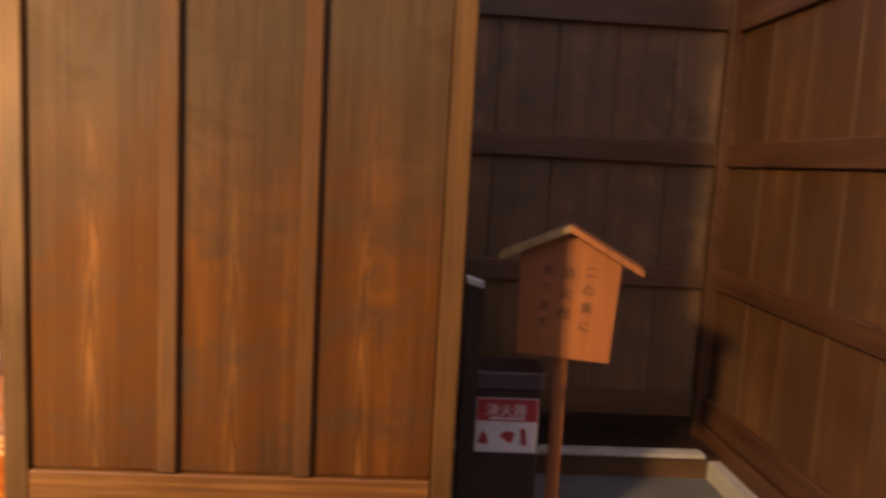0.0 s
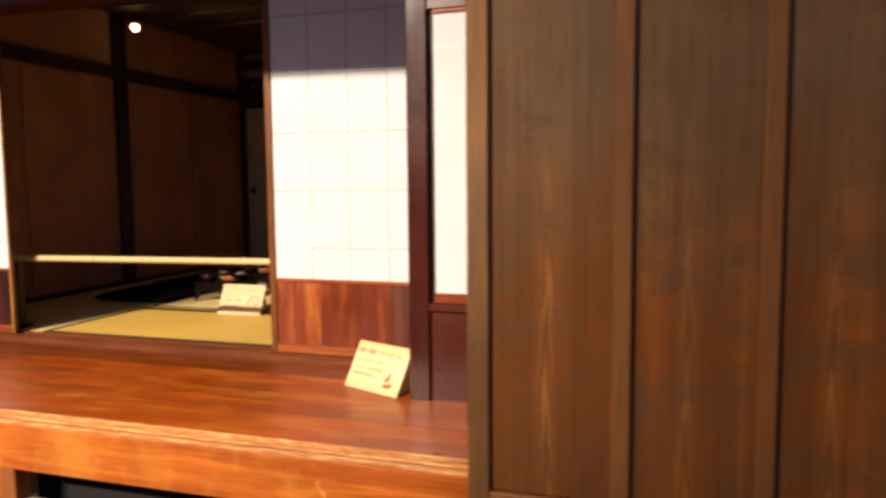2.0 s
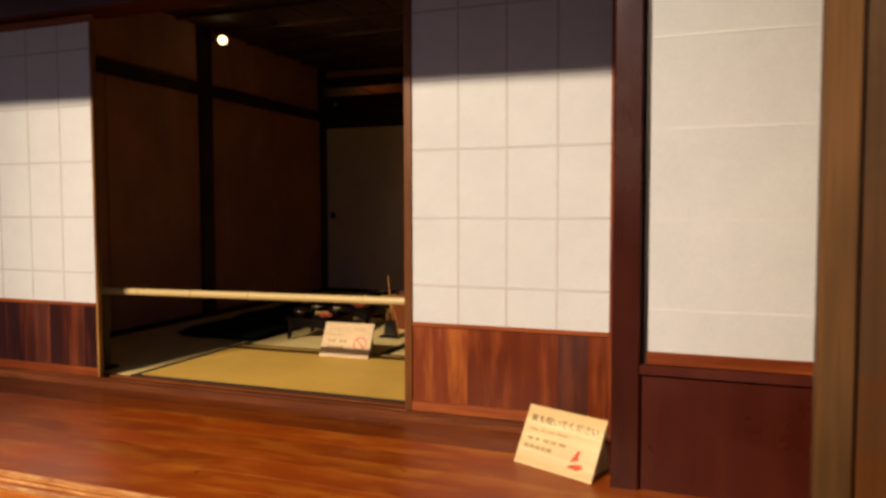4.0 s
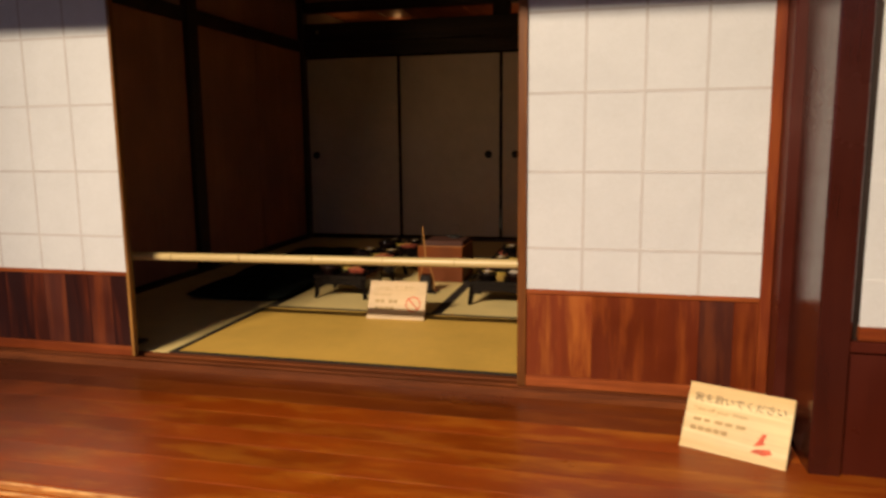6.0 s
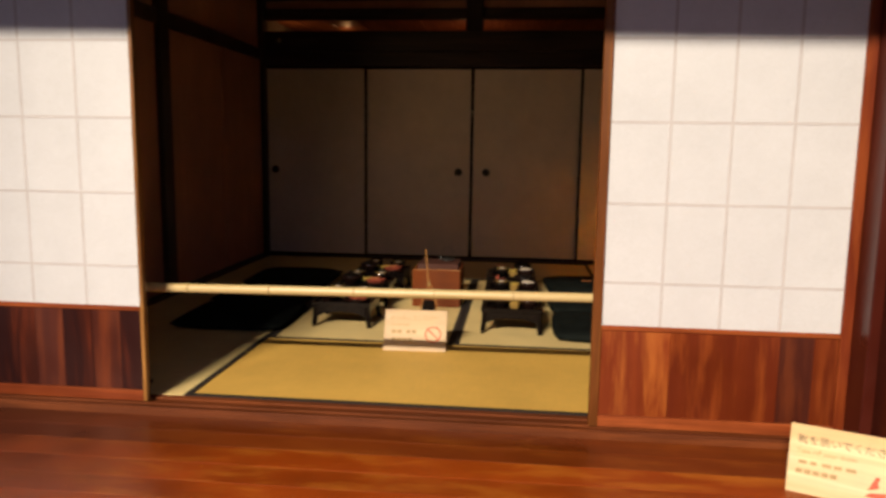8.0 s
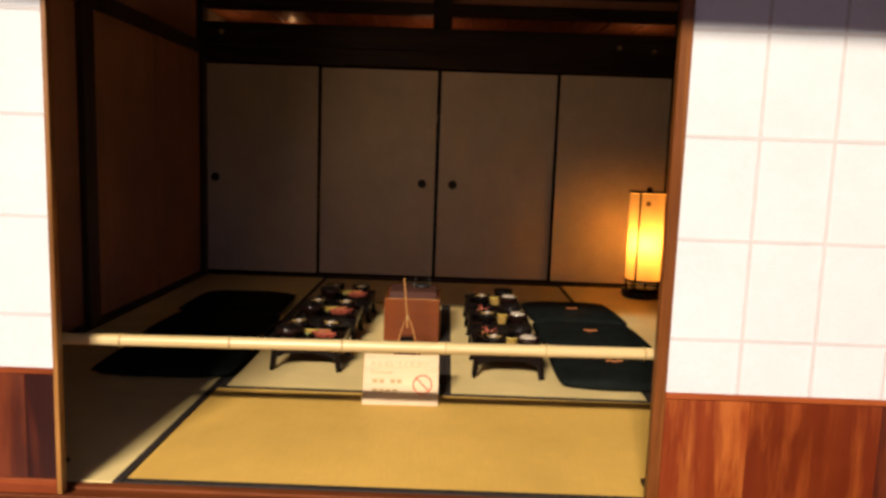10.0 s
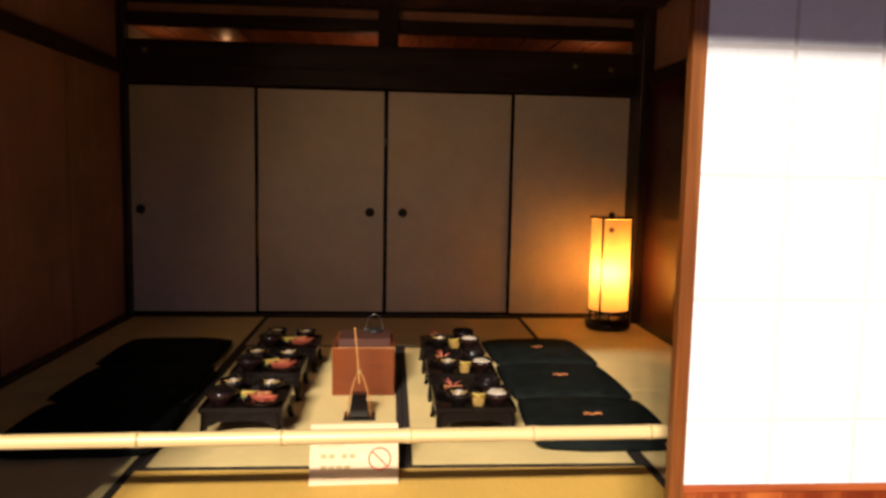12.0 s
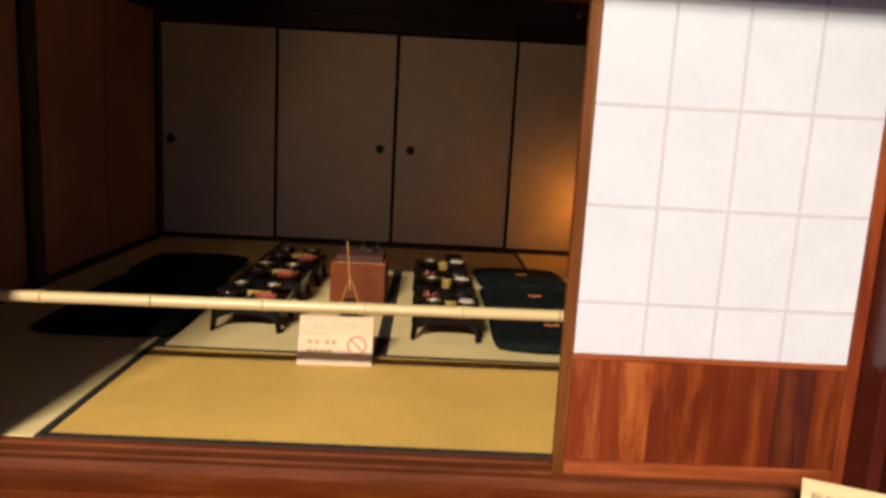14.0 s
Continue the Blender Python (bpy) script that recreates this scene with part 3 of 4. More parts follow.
structure(part("floor_next_room", box(-3.2, 1.9, 4.06, 7.5, -0.3, 0, 0), M_TATAMI_X), "tatami floor of the room behind")
for x0, x1 in ((-3.25, ROOM_L - 0.0), (ROOM_R, 1.95)):
    structure(part("wall_return", box(x0, x1, 4.0, 4.06, -0.3, 2.52, 0), M_PLASTER), "earthen return wall beside the sliding doors")

# front wall of the room: posts, lintel, small wall over it
w = structure(part("wall_south", box(-5.0, 0.93, -0.02, 0.10, 2.02, 2.75, 0), M_PLASTER), "earthen wall over the paper doors")
part("lintel", box(-5.0, 0.93, -0.06, 0.13, SHOJI_TOP, 2.02, 0.005), M_POST, w)
part("post", box(-2.82, -2.69, -0.09, 0.13, -0.3, SHOJI_TOP, 0.008), M_POST, w)
part("plain_wall", box(-5.0, -2.82, 0.0, 0.10, -0.3, SHOJI_TOP, 0), M_PLASTER, w)
structure(part("wall_end", box(-5.1, -5.0, -1.2, 4.1, GROUND, 2.75, 0), M_PLASTER), "plain earthen end wall")

# projecting bay beside the room: lacquered return, corner post, paper window
w = structure(part("wall_bay", box(0.940, 1.0, -0.385, -0.126, -0.2, 2.7, 0.002), M_POST_GLOSS), "glossy dark red return wall of the bay")
part("jamb", box(0.905, 1.0, -0.125, 0.13, -0.2, 2.7, 0.004), M_POST, w)
part("corner_post", box(0.936, 1.026, -0.50, -0.386, -0.2, 2.7, 0.006), M_POST_GLOSS, w)
part("panel", box(1.028, 2.5, -0.482, -0.46, -0.2, 0.335, 0.002), M_POST, w, "plain dark red panel under the paper window")
part("rail", box(1.022, 2.5, -0.497, -0.40, 0.340, 0.372, 0.003), M_POST, w)
part("lower_rail", box(1.045, 2.5, -0.490, -0.462, 0.373, 0.414, 0.003), M_FRAME_X, w, "orange-brown window rail")
part("paper", box(1.048, 2.5, -0.478, -0.474, 0.414, 1.53, 0), M_PAPER, w, "white paper pane")
for z in (0.548, 0.832, 1.116, 1.40):
    part("paper_seam", box(1.048, 2.5, -0.4794, -0.4782, z - 0.0035, z + 0.0035, 0), M_SEAM, w, "overlapped paper seam")
part("upper_rail", box(1.022, 2.5, -0.492, -0.40, 1.545, 1.585, 0.003), M_POST, w)
part("top_strip", box(1.045, 2.5, -0.488, -0.470, 1.53, 1.545, 0.002), M_FRAME_X, w)
part("upper_paper", box(1.048, 2.5, -0.478, -0.474, 1.60, 2.3, 0), M_PAPER, w, "white paper pane")
part("backing", box(1.05, 2.5, -0.42, -0.40, -0.2, 2.6, 0), M_DARK, w)
part("groove_strip", box(1.026, 1.046, -0.470, -0.44, -0.2, 1.545, 0), M_DARK, w)

# sill with two grooves, and the veranda
w = structure(part("sill", box(-2.69, 0.932, -0.045, 0.098, -0.06, -0.012, 0.002), M_SILL), "dark grooved wooden sill of the paper doors")
for y0, y1 in ((-0.045, -0.022), (0.000, 0.022), (0.062, 0.098)):
    part("ridge", box(-2.69, 0.932, y0, y1, -0.012, -0.002, 0.002), M_SILL, w)
EDGE = -1.178
w = structure(part("veranda", box(-5.0, 1.49, EDGE + 0.02, -0.05, -0.14, DECK - 0.022, 0), M_DARK_X), "polished red-brown board veranda along the room")
part("front_beam", box(-5.0, 1.485, EDGE, EDGE + 0.115, -0.225, DECK - 0.013, 0.004), M_BEAM, w, "orange-brown polished edge beam")
for y0, y1, z in ((EDGE + 0.002, EDGE + 0.020, DECK + 0.003), (EDGE + 0.054, EDGE + 0.064, DECK - 0.001), (EDGE + 0.086, EDGE + 0.099, DECK + 0.009)):
    part("groove_ridge", box(-5.0, 1.485, y0, y1, DECK - 0.014, z, 0.004), M_RIDGE, w, "worn pale ridge with painted edge highlight")
for x in (-3.4, -2.0, -0.51):
    part("leg", box(x - 0.06, x + 0.06, EDGE + 0.005, EDGE + 0.11, -0.36, -0.225, 0.004), M_LEG, w)
# near-black sheet added to stand for the shade beneath the deck
part("underboard", box(-5.0, 1.42, -0.99, -0.96, GROUND, -0.15, 0), M_BLACK, w, "added black sheet for the shade under the veranda")

structure(part("kerb", box(-5.0, 1.44, -1.50, -1.10, GROUND, -0.36, 0.012), M_KERB), "pale earthen kerb under the veranda edge")

# eave over the veranda
bm = bmesh.new()
box(-0.5, 0.5, -0.5, 0.5, -0.5, 0.5, 0, bm)
bmesh.ops.transform(bm, matrix=Matrix.Translation((-1.45, -0.85, 2.604)) @ Euler((math.atan2(0.42, 2.1), 0.0165, 0)).to_matrix().to_4x4() @ Matrix.Diagonal((7.3, 2.16, 0.09, 1)), verts=bm.verts)
structure(part("eave", bm, M_DARK_X), "dark timber eave over the veranda")

# alley beside the house
AY, AX = 0.04, 3.88
w = structure(part("wall_alley", box(2.5, AX + 0.1, AY + 0.02, AY + 0.1, GROUND, 1.74, 0), M_ALLEY), "dark stained board fence at the end of the alley")
for k in range(5):
    x = 2.55 + 0.266 * k
    part("board", box(x + 0.0015, x + 0.2645, AY + 0.006 + 0.002 * (k % 2), AY + 0.02, -0.22, 1.735, 0.003), M_ALLEY, w)
for z0, z1 in ((1.50, 1.70), (0.90, 1.0), (0.335, 0.43), (-0.28, -0.17)):
    part("rail", box(2.5, AX - 0.02, AY - 0.022, AY + 0.008, z0, z1, 0.003), M_ALLEY_R, w)
part("base_board", box(2.5, AX - 0.02, AY - 0.018, AY + 0.018, GROUND, -0.285, 0.003), M_DARK_X, w)
part("corner_post", box(AX - 0.05, AX + 0.02, AY - 0.05, AY + 0.02, GROUND, 1.72, 0.006), M_ALLEY_RY, w, "dark corner post")
for k in range(9):
    t = tube([(2.6 + 0.16 * k, AY - 0.06, 1.787), (2.6 + 0.16 * k, AY + 0.2, 1.83)], 0.045, 10)
    part("cap_tile", t, M_TILE, w, smooth=True)
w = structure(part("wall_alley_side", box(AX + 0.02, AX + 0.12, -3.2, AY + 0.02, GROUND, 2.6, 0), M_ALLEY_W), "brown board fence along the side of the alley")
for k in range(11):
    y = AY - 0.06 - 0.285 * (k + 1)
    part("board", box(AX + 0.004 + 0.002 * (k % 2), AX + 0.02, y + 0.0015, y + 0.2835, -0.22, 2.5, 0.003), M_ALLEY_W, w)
for z0, z1 in ((1.49, 1.63), (0.90, 1.0), (0.34, 0.43), (-0.28, -0.17)):
    part("rail", box(AX - 0.02, AX + 0.01, -3.2, AY - 0.06, z0, z1, 0.003), M_ALLEY_RY, w)
part("base_board", box(AX - 0.024, AX + 0.012, -3.2, AY - 0.06, GROUND + 0.012, -0.292, 0.003), M_ALLEY_RY, w, "dark red-brown base board")
structure(part("floor_alley", box(2.62, AX, -3.2, AY, GROUND + 0.001, GROUND + 0.012, 0), M_ALLEYFLOOR), "grey concrete alley floor")
w = structure(part("step_alley", box(2.62, AX - 0.02, -0.25, AY - 0.02, GROUND + 0.012, -0.365, 0.004), M_DARK_X), "low dark brown step at the foot of the fence")
part("riser", box(2.62, AX - 0.02, -0.262, -0.251, GROUND + 0.012, -0.375, 0.002), M_ALLEY_R, w)
part("edging", box(2.62, AX - 0.10, -0.285, -0.215, -0.364, -0.345, 0.004), M_GUTTER, w, "pale stone edging")
structure(part("gutter_strip", box(AX - 0.085, AX - 0.025, -3.2, -0.27, GROUND + 0.012, -0.375, 0.004), M_GUTTER), "pale stone strip along the side fence")
structure(part("wall_house_side", box(2.5, 2.56, -1.0, AY + 0.02, GROUND, 2.6, 0), M_DARK), "dark side wall of the house")
# the street's other side
structure(part("wall_street", box(-9, 9, -8.2, -8.0, GROUND, 2.8, 0), M_PLASTER), "plain earthen wall across the street")


# ---------------------------------------------------------------- storm shutter box
def shutter_box():
    y = -1.35
    t = thing("shutter_box", "tall box of weathered cedar planks with orange frame, beside the veranda", "shutter box", place=(2.0, y, GROUND))
    dx, dz = -2.0, -GROUND
    def put(name, x0, x1, y0, y1, z0, z1, mat, label="", bevel=0.004):
        return part(name, box(x0 + dx, x1 + dx, y0, y1, z0 + dz, z1 + dz, bevel), mat, t, label)
    put("stile", 1.418, 1.480, 0, 0.06, GROUND + 0.06, 2.35, M_STILE)
    put("stile", 2.535, 2.593, 0, 0.06, GROUND + 0.06, 2.35, M_STILE)
    for x0, x1 in ((1.482, 1.835), (1.838, 2.190), (2.193, 2.534)):
        c = (x0 + x1) / 2
        put("plank", x0 - c - dx, x1 - c - dx, 0.018, 0.034, -0.006, 2.33, M_PLANK).location.x = c + dx
    for x0, x1 in ((1.812, 1.86), (2.166, 2.212)):
        put("batten", x0, x1, -0.002, 0.017, -0.004, 2.33, M_BATTEN)
    put("bottom_rail", 1.480, 2.533, 0.002, 0.058, -0.10, -0.008, M_RAIL_X)
    put("top_rail", 1.480, 2.533, 0.002, 0.058, 2.332, 2.40, M_RAIL_X)
    put("side_panel", 2.55, 2.588, 0.062, 0.35, GROUND + 0.06, 2.35, M_DARK, "dark side panel")
    put("back_panel", 1.5, 2.55, 0.30, 0.33, GROUND + 0.06, 2.35, M_DARK)
    put("foot", 1.45, 2.55, 0.01, 0.05, GROUND, -0.102, M_LEG)
    return t


shutter_box()


# ---------------------------------------------------------------- paper sliding doors
def shoji(x0, x1, y, label, skirting, end, end_wood):
    t = thing("shoji_door", label, "sliding door", "paper doors to the veranda", place=(x0, y, 0))
    w, d, top = x1 - x0, 0.030, SHOJI_TOP - 0.004
    part("stile", box(0, 0.034, 0, d, 0.0, top, 0.002), M_FRAME, t)
    part("stile", box(w - end, w, 0, d, 0.0, top, 0.002), end_wood, t)
    part("bottom_rail", box(0.034, w - end, 0.001, d, 0.0, 0.045, 0.002), M_FRAME_X, t)
    part("middle_rail", box(0.034, w - end, 0.002, d, 0.368, 0.386, 0.002), M_FRAME_X, t)
    part("top_rail", box(0.034, w - end, 0.001, d, top - 0.04, top, 0.002), M_FRAME_X, t)
    for u, v, board in skirting:
        a, b = 0.034 + (w - 0.034 - end) * u, 0.034 + (w - 0.034 - end) * v
        part("skirting_board", box(a + 0.0002, b - 0.0002, 0.009, 0.018, 0.045, 0.368, 0.0006), board, t)
    part("paper", box(0.034, w - end, 0.010, 0.012, 0.386, top - 0.04, 0), M_PAPER, t, "white paper")
    for k in range(1, 4):
        x = 0.034 + (w - 0.034 - end) * k / 4
        part("lattice_bar", box(x - 0.005, x + 0.005, 0.0092, 0.026, 0.386, top - 0.04, 0), M_KUMIKO, t)
    for k in range(5):
        z = 0.545 + 0.287 * k
        part("lattice_bar", box(0.034, w - end, 0.0090, 0.026, z - 0.005, z + 0.005, 0), M_KUMIKO, t)
    return t


shoji(0.0, 0.9043, -0.012, "paper sliding door with red-brown wooden skirting", ((0, 0.30, M_KOSHI), (0.30, 0.76, M_KOSHI_MID), (0.76, 0.90, M_KOSHI_DEEP), (0.90, 1, M_KOSHI_MID)), 0.038, M_KOSHI_MID)
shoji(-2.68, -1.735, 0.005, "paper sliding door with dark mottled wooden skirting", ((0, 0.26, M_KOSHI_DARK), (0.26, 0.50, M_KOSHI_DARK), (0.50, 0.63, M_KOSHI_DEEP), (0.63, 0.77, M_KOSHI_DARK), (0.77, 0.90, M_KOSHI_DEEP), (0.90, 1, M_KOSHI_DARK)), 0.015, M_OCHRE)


# ---------------------------------------------------------------- papered doors at the back
def fusuma(x0, x1, y, pull, latch=None):
    t = thing("fusuma_door", "beige papered sliding door with black lacquered frame", "sliding door", "papered doors at the back", place=(x0, y, 0.012))
    w, h = x1 - x0, 1.743
    part("paper", box(0.014, w - 0.014, 0.004, 0.02, 0.02, h - 0.02, 0), M_FUSUMA, t)
    part("stile", box(0, 0.015, 0, 0.024, 0, h, 0.002), M_LACQUER, t)
    part("stile", box(w - 0.015, w, 0, 0.024, 0, h, 0.002), M_LACQUER, t)
    part("rail", box(0.015, w - 0.015, 0, 0.024, 0, 0.02, 0.002), M_LACQUER, t)
    part("rail", box(0.015, w - 0.015, 0, 0.024, h - 0.02, h, 0.002), M_LACQUER, t)
    if pull is not None:
        bm = lathe([(0.0, 0.001), (0.024, 0.001), (0.026, 0.006), (0.034, 0.007), (0.036, 0.0)], 18)
        bmesh.ops.transform(bm, matrix=pose(pull - x0, 0.004, 0.80, 90), verts=bm.verts)
        part("pull", bm, M_IRON, t, "round black door pull", True)
    if latch is not None:
        part("latch", box(latch - 0.004, latch + 0.004, -0.004, 0.0, 1.315, 1.375, 0.001), M_STEEL, t, "small pale metal latch")
    return t


fusuma(-2.655, -1.690, 3.955, -2.555)
fusuma(-1.700, -0.715, 3.985, -0.835, 0.978)
fusuma(-0.715, 0.265, 3.985, -0.580)
fusuma(0.255, 1.19, 3.955, None)


# ---------------------------------------------------------------- tatami
def tatami(x0, x1, y0, y1, along, face=M_TATAMI_X):
    t = thing("tatami_mat", "straw tatami mat with black cloth edging", "tatami mat", "mats of the room floor", place=(x0, y0, -0.06))
    w, d, e = x1 - x0 - 0.002, y1 - y0 - 0.002, 0.030
    if along == "x":
        part("rush_face", box(0, w, 0.002, d - 0.002, 0, 0.058, 0.003), face, t)
        for a in (0.0, d - e):
            part("edging", box(0, w, a, a + e, 0.040, 0.060, 0.002), M_HERI, t)
    else:
        part("rush_face", box(0.002, w - 0.002, 0, d, 0, 0.058, 0.003), M_TATAMI_Y, t)
        for a in (0.0, w - e):
            part("edging", box(a, a + e, 0, d, 0.040, 0.060, 0.002), M_HERI, t)
    return t


tatami(-1.60, 0.335, 0.10, 1.06, "x")
tatami(-2.64, -1.60, 0.10, 2.02, "y")
tatami(-2.64, -1.60, 2.02, 3.93, "y")
tatami(-1.60, -0.60, 1.06, 2.96, "y")
tatami(-0.60, 0.335, 1.06, 2.96, "y")
tatami(0.335, 1.25, 0.10, 2.02, "y")
tatami(0.335, 1.25, 2.02, 3.93, "y")
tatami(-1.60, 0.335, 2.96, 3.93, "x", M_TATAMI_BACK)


# ---------------------------------------------------------------- bamboo barrier
def bamboo_pole():
    t = thing("bamboo_pole", "pale dried bamboo pole across the opening", "pole", place=(-1.93, 0.185, 0.428))
    nodes = [0.30, 0.645, 1.00, 1.325, 1.64, 1.95]
    pts, rad = [], []
    for k in range(86):
        x = k * 0.0245
        near = min(abs(x - n) for n in nodes)
        pts.append((x, 0, 0.01 * x))
        rad.append(0.0185 + 0.0022 * math.exp(-(near / 0.008) ** 2))
    part("culm", tube(pts, rad, 14), M_BAMBOO, t, "", True)
    for n in nodes:
        part("node_ring", tube([(n - 0.0035, 0, 0.01 * n), (n, 0, 0.01 * n), (n + 0.0035, 0, 0.01 * n)], [0.0196, 0.0216, 0.0196], 14), M_BAMBOO_NODE, t, "brown node ring", True)
    return t


bamboo_pole()
for x in (-1.88, 0.10):
    b = thing("pole_stand", "dark wooden upright that carries the bamboo pole", "stand", "stands of the pole", place=(x, 0.185, 0.0))
    part("upright", box(-0.02, 0.02, -0.02, 0.02, 0.0, 0.398, 0.003), M_DARK, b)
    part("foot", box(-0.05, 0.05, -0.05, 0.05, 0.0, 0.015, 0.003), M_DARK, b)
    part("cradle", box(-0.025, 0.025, -0.03, 0.03, 0.398, 0.4095, 0.002), M_DARK, b)


# ---------------------------------------------------------------- dining trays and dishes
def dining_tray(x, y):
    t = thing("dining_tray", "low black lacquered dining tray with four legs", "tray table", "dining trays on the mats", place=(x, y, 0))
    w, d, h = 0.165, 0.16, 0.135
    part("top", box(-w, w, -d, d, h - 0.012, h, 0.003), M_TRAY, t)
    for a in (-1, 1):
        part("rim", box(-w - 0.006, w + 0.006, a * d - 0.006, a * d + 0.006, h - 0.014, h + 0.010, 0.002), M_TRAY, t)
        part("rim", box(a * w - 0.006, a * w + 0.006, -d + 0.006, d - 0.006, h - 0.014, h + 0.010, 0.002), M_TRAY, t)
    for a in (-1, 1):
        pts = [(-w + 0.002, h - 0.014), (-w + 0.002, h - 0.075)]
        for k in range(9):
            u = k / 8
            pts.append((-w + 0.035 + (2 * w - 0.07) * u, h - 0.050 - 0.022 * abs(2 * u - 1) ** 4))
        pts += [(w - 0.002, h - 0.075), (w - 0.002, h - 0.014)]
        bm = outline(pts, 0.012)
        bmesh.ops.transform(bm, matrix=Matrix.Translation((0, a * (d - 0.008) - 0.006, 0)), verts=bm.verts)
        part("apron", bm, M_TRAY, t)
        bm = outline([(p * d / w, q) for p, q in pts], 0.012)
        bmesh.ops.transform(bm, matrix=Matrix.Translation((a * (w - 0.008) + 0.006, 0, 0)) @ pose(0, 0, 0, 0, 0, 90) @ Matrix.Diagonal((0.93, 1, 1, 1)), verts=bm.verts)
        part("side_apron", bm, M_TRAY, t)
    for a in (-1, 1):
        for b in (-1, 1):
            bm = tube([(a * (w - 0.018), b * (d - 0.018), h - 0.014), (a * (w - 0.014), b * (d - 0.014), 0.07), (a * (w - 0.006), b * (d - 0.008), 0.012), (a * (w - 0.002), b * (d - 0.004), 0.0)], [0.018, 0.016, 0.014, 0.016], 8)
            part("leg", bm, M_TRAY, t)
    return t


FOOD = dict(
    rice=mottled("cooked_rice", (0.46, 0.40, 0.31), 0.6, 0.12, 60, 300, 0.8),
    yellow=mottled("yellow_pickle", (0.42, 0.30, 0.06), 0.5, 0.25, 50, 200, 0.4),
    pink=mottled("pink_fish", (0.36, 0.080, 0.045), 0.4, 0.5, 40, 200, 0.4),
    orange=mottled("orange_prawn", (0.38, 0.14, 0.05), 0.4, 0.5, 50, 200, 0.4),
    white=mottled("white_tofu", (0.46, 0.40, 0.32), 0.5, 0.1, 40, 200, 0.2),
    green=mottled("green_leaf", (0.16, 0.20, 0.05), 0.5, 0.3, 50, 200, 0.2),
    ochre=mottled("ochre_glaze", (0.30, 0.19, 0.05), 0.35, 0.3, 50, 200, 0.2),
    broth=mottled("dark_broth", (0.05, 0.022, 0.012), 0.1, 0.2, 20, 100, 0.0))

BOWL = [(0.0, 0.004), (0.024, 0.004), (0.026, 0.0), (0.029, 0.0), (0.029, 0.008), (0.045, 0.020), (0.056, 0.040), (0.059, 0.058), (0.057, 0.058), (0.052, 0.040), (0.040, 0.022), (0.0, 0.014)]
DISH = [(0.0, 0.003), (0.045, 0.003), (0.047, 0.0), (0.051, 0.0), (0.066, 0.014), (0.071, 0.022), (0.069, 0.023), (0.060, 0.012), (0.0, 0.008)]


def mound(r, h, z, seed):
    rng = random.Random(seed)
    bm = lathe([(r, z), (r * 0.9, z + h * 0.45), (r * 0.6, z + h * 0.85), (0.0, z + h)], 14)
    for v in bm.verts:
        v.co += Vector((rng.uniform(-1, 1), rng.uniform(-1, 1), rng.uniform(-1, 1))) * r * 0.10
    return bm


def slices(n, r, z, seed, tilt=35, size=0.022):
    """Overlapping slices laid in a fan."""
    rng = random.Random(seed)
    bm = bmesh.new()
    for k in range(n):
        a = -0.9 + 1.8 * k / max(1, n - 1)
        piece = box(-size, size, -0.004, 0.004, -size * 0.55, size * 0.55, 0.002)
        m = Matrix.Translation((r * math.sin(a), -r * 0.3 * math.cos(a), z + 0.012 + rng.uniform(0, 0.004))) @ Euler((radians(tilt + rng.uniform(-12, 12)), 0, a + rng.uniform(-0.2, 0.2))).to_matrix().to_4x4()
        bmesh.ops.transform(piece, matrix=m, verts=piece.verts)
        me = bpy.data.meshes.new("slice")
        piece.to_mesh(me)
        piece.free()
        bm.from_mesh(me)
        bpy.data.meshes.remove(me)
    return bm


def lidded_bowl():
    t = thing("soup_bowl", "black lacquered soup bowl with low domed lid", "bowl", "soup bowls")
    part("bowl", lathe([(r * 1.12, z) for r, z in BOWL], 28), M_LACQUER_R, t, "", True)
    part("lid", lathe([(0.062, 0.052), (0.063, 0.058), (0.054, 0.066), (0.030, 0.071), (0.024, 0.072), (0.024, 0.077), (0.018, 0.077), (0.0, 0.075)], 28), M_LACQUER, t, "", True)
    return t


def open_bowl():
    t = thing("open_bowl", "empty open black lacquered bowl", "bowl", "open bowls")
    part("bowl", lathe([(r * 1.08, z * 1.15) for r, z in BOWL], 28), M_LACQUER, t, "", True)
    return t


def mixed_bowl():
    t = thing("side_dish_bowl", "black lacquered bowl with white and brown food", "bowl", "side dish bowls")
    part("bowl", lathe(BOWL, 28), M_LACQUER, t, "", True)
    part("white_food", mound(0.030, 0.020, 0.040, 51), FOOD["white"], t, "white grated food", True)
    part("broth", lathe([(0.052, 0.042), (0.0, 0.043)], 24), FOOD["broth"], t, "dark broth")
    part("brown_food", slices(2, 0.020, 0.036, 53, 60), FOOD["ochre"], t, "brown slices")
    return t


def rice_bowl():
    t = thing("rice_bowl", "black lacquered bowl heaped with white rice", "bowl", "rice bowls")
    part("bowl", lathe(BOWL, 28), M_LACQUER_R, t, "", True)
    part("rice", mound(0.047, 0.020, 0.044, 3), FOOD["rice"], t, "white rice", True)
    return t


def fish_dish():
    t = thing("fish_dish", "dark dish with sliced pink fish", "dish", "fish dishes")
    part("dish", lathe([(r * 1.18, z) for r, z in DISH], 28), M_LACQUER_R, t, "", True)
    part("fish", slices(11, 0.050, 0.014, 5, 35, 0.027), FOOD["pink"], t, "pink fish slices")
    part("prawn", slices(4, 0.020, 0.026, 8, 20), FOOD["orange"], t, "orange slices on top")
    part("radish", mound(0.016, 0.020, 0.016, 12), FOOD["white"], t, "white shredded radish", True)
    return t


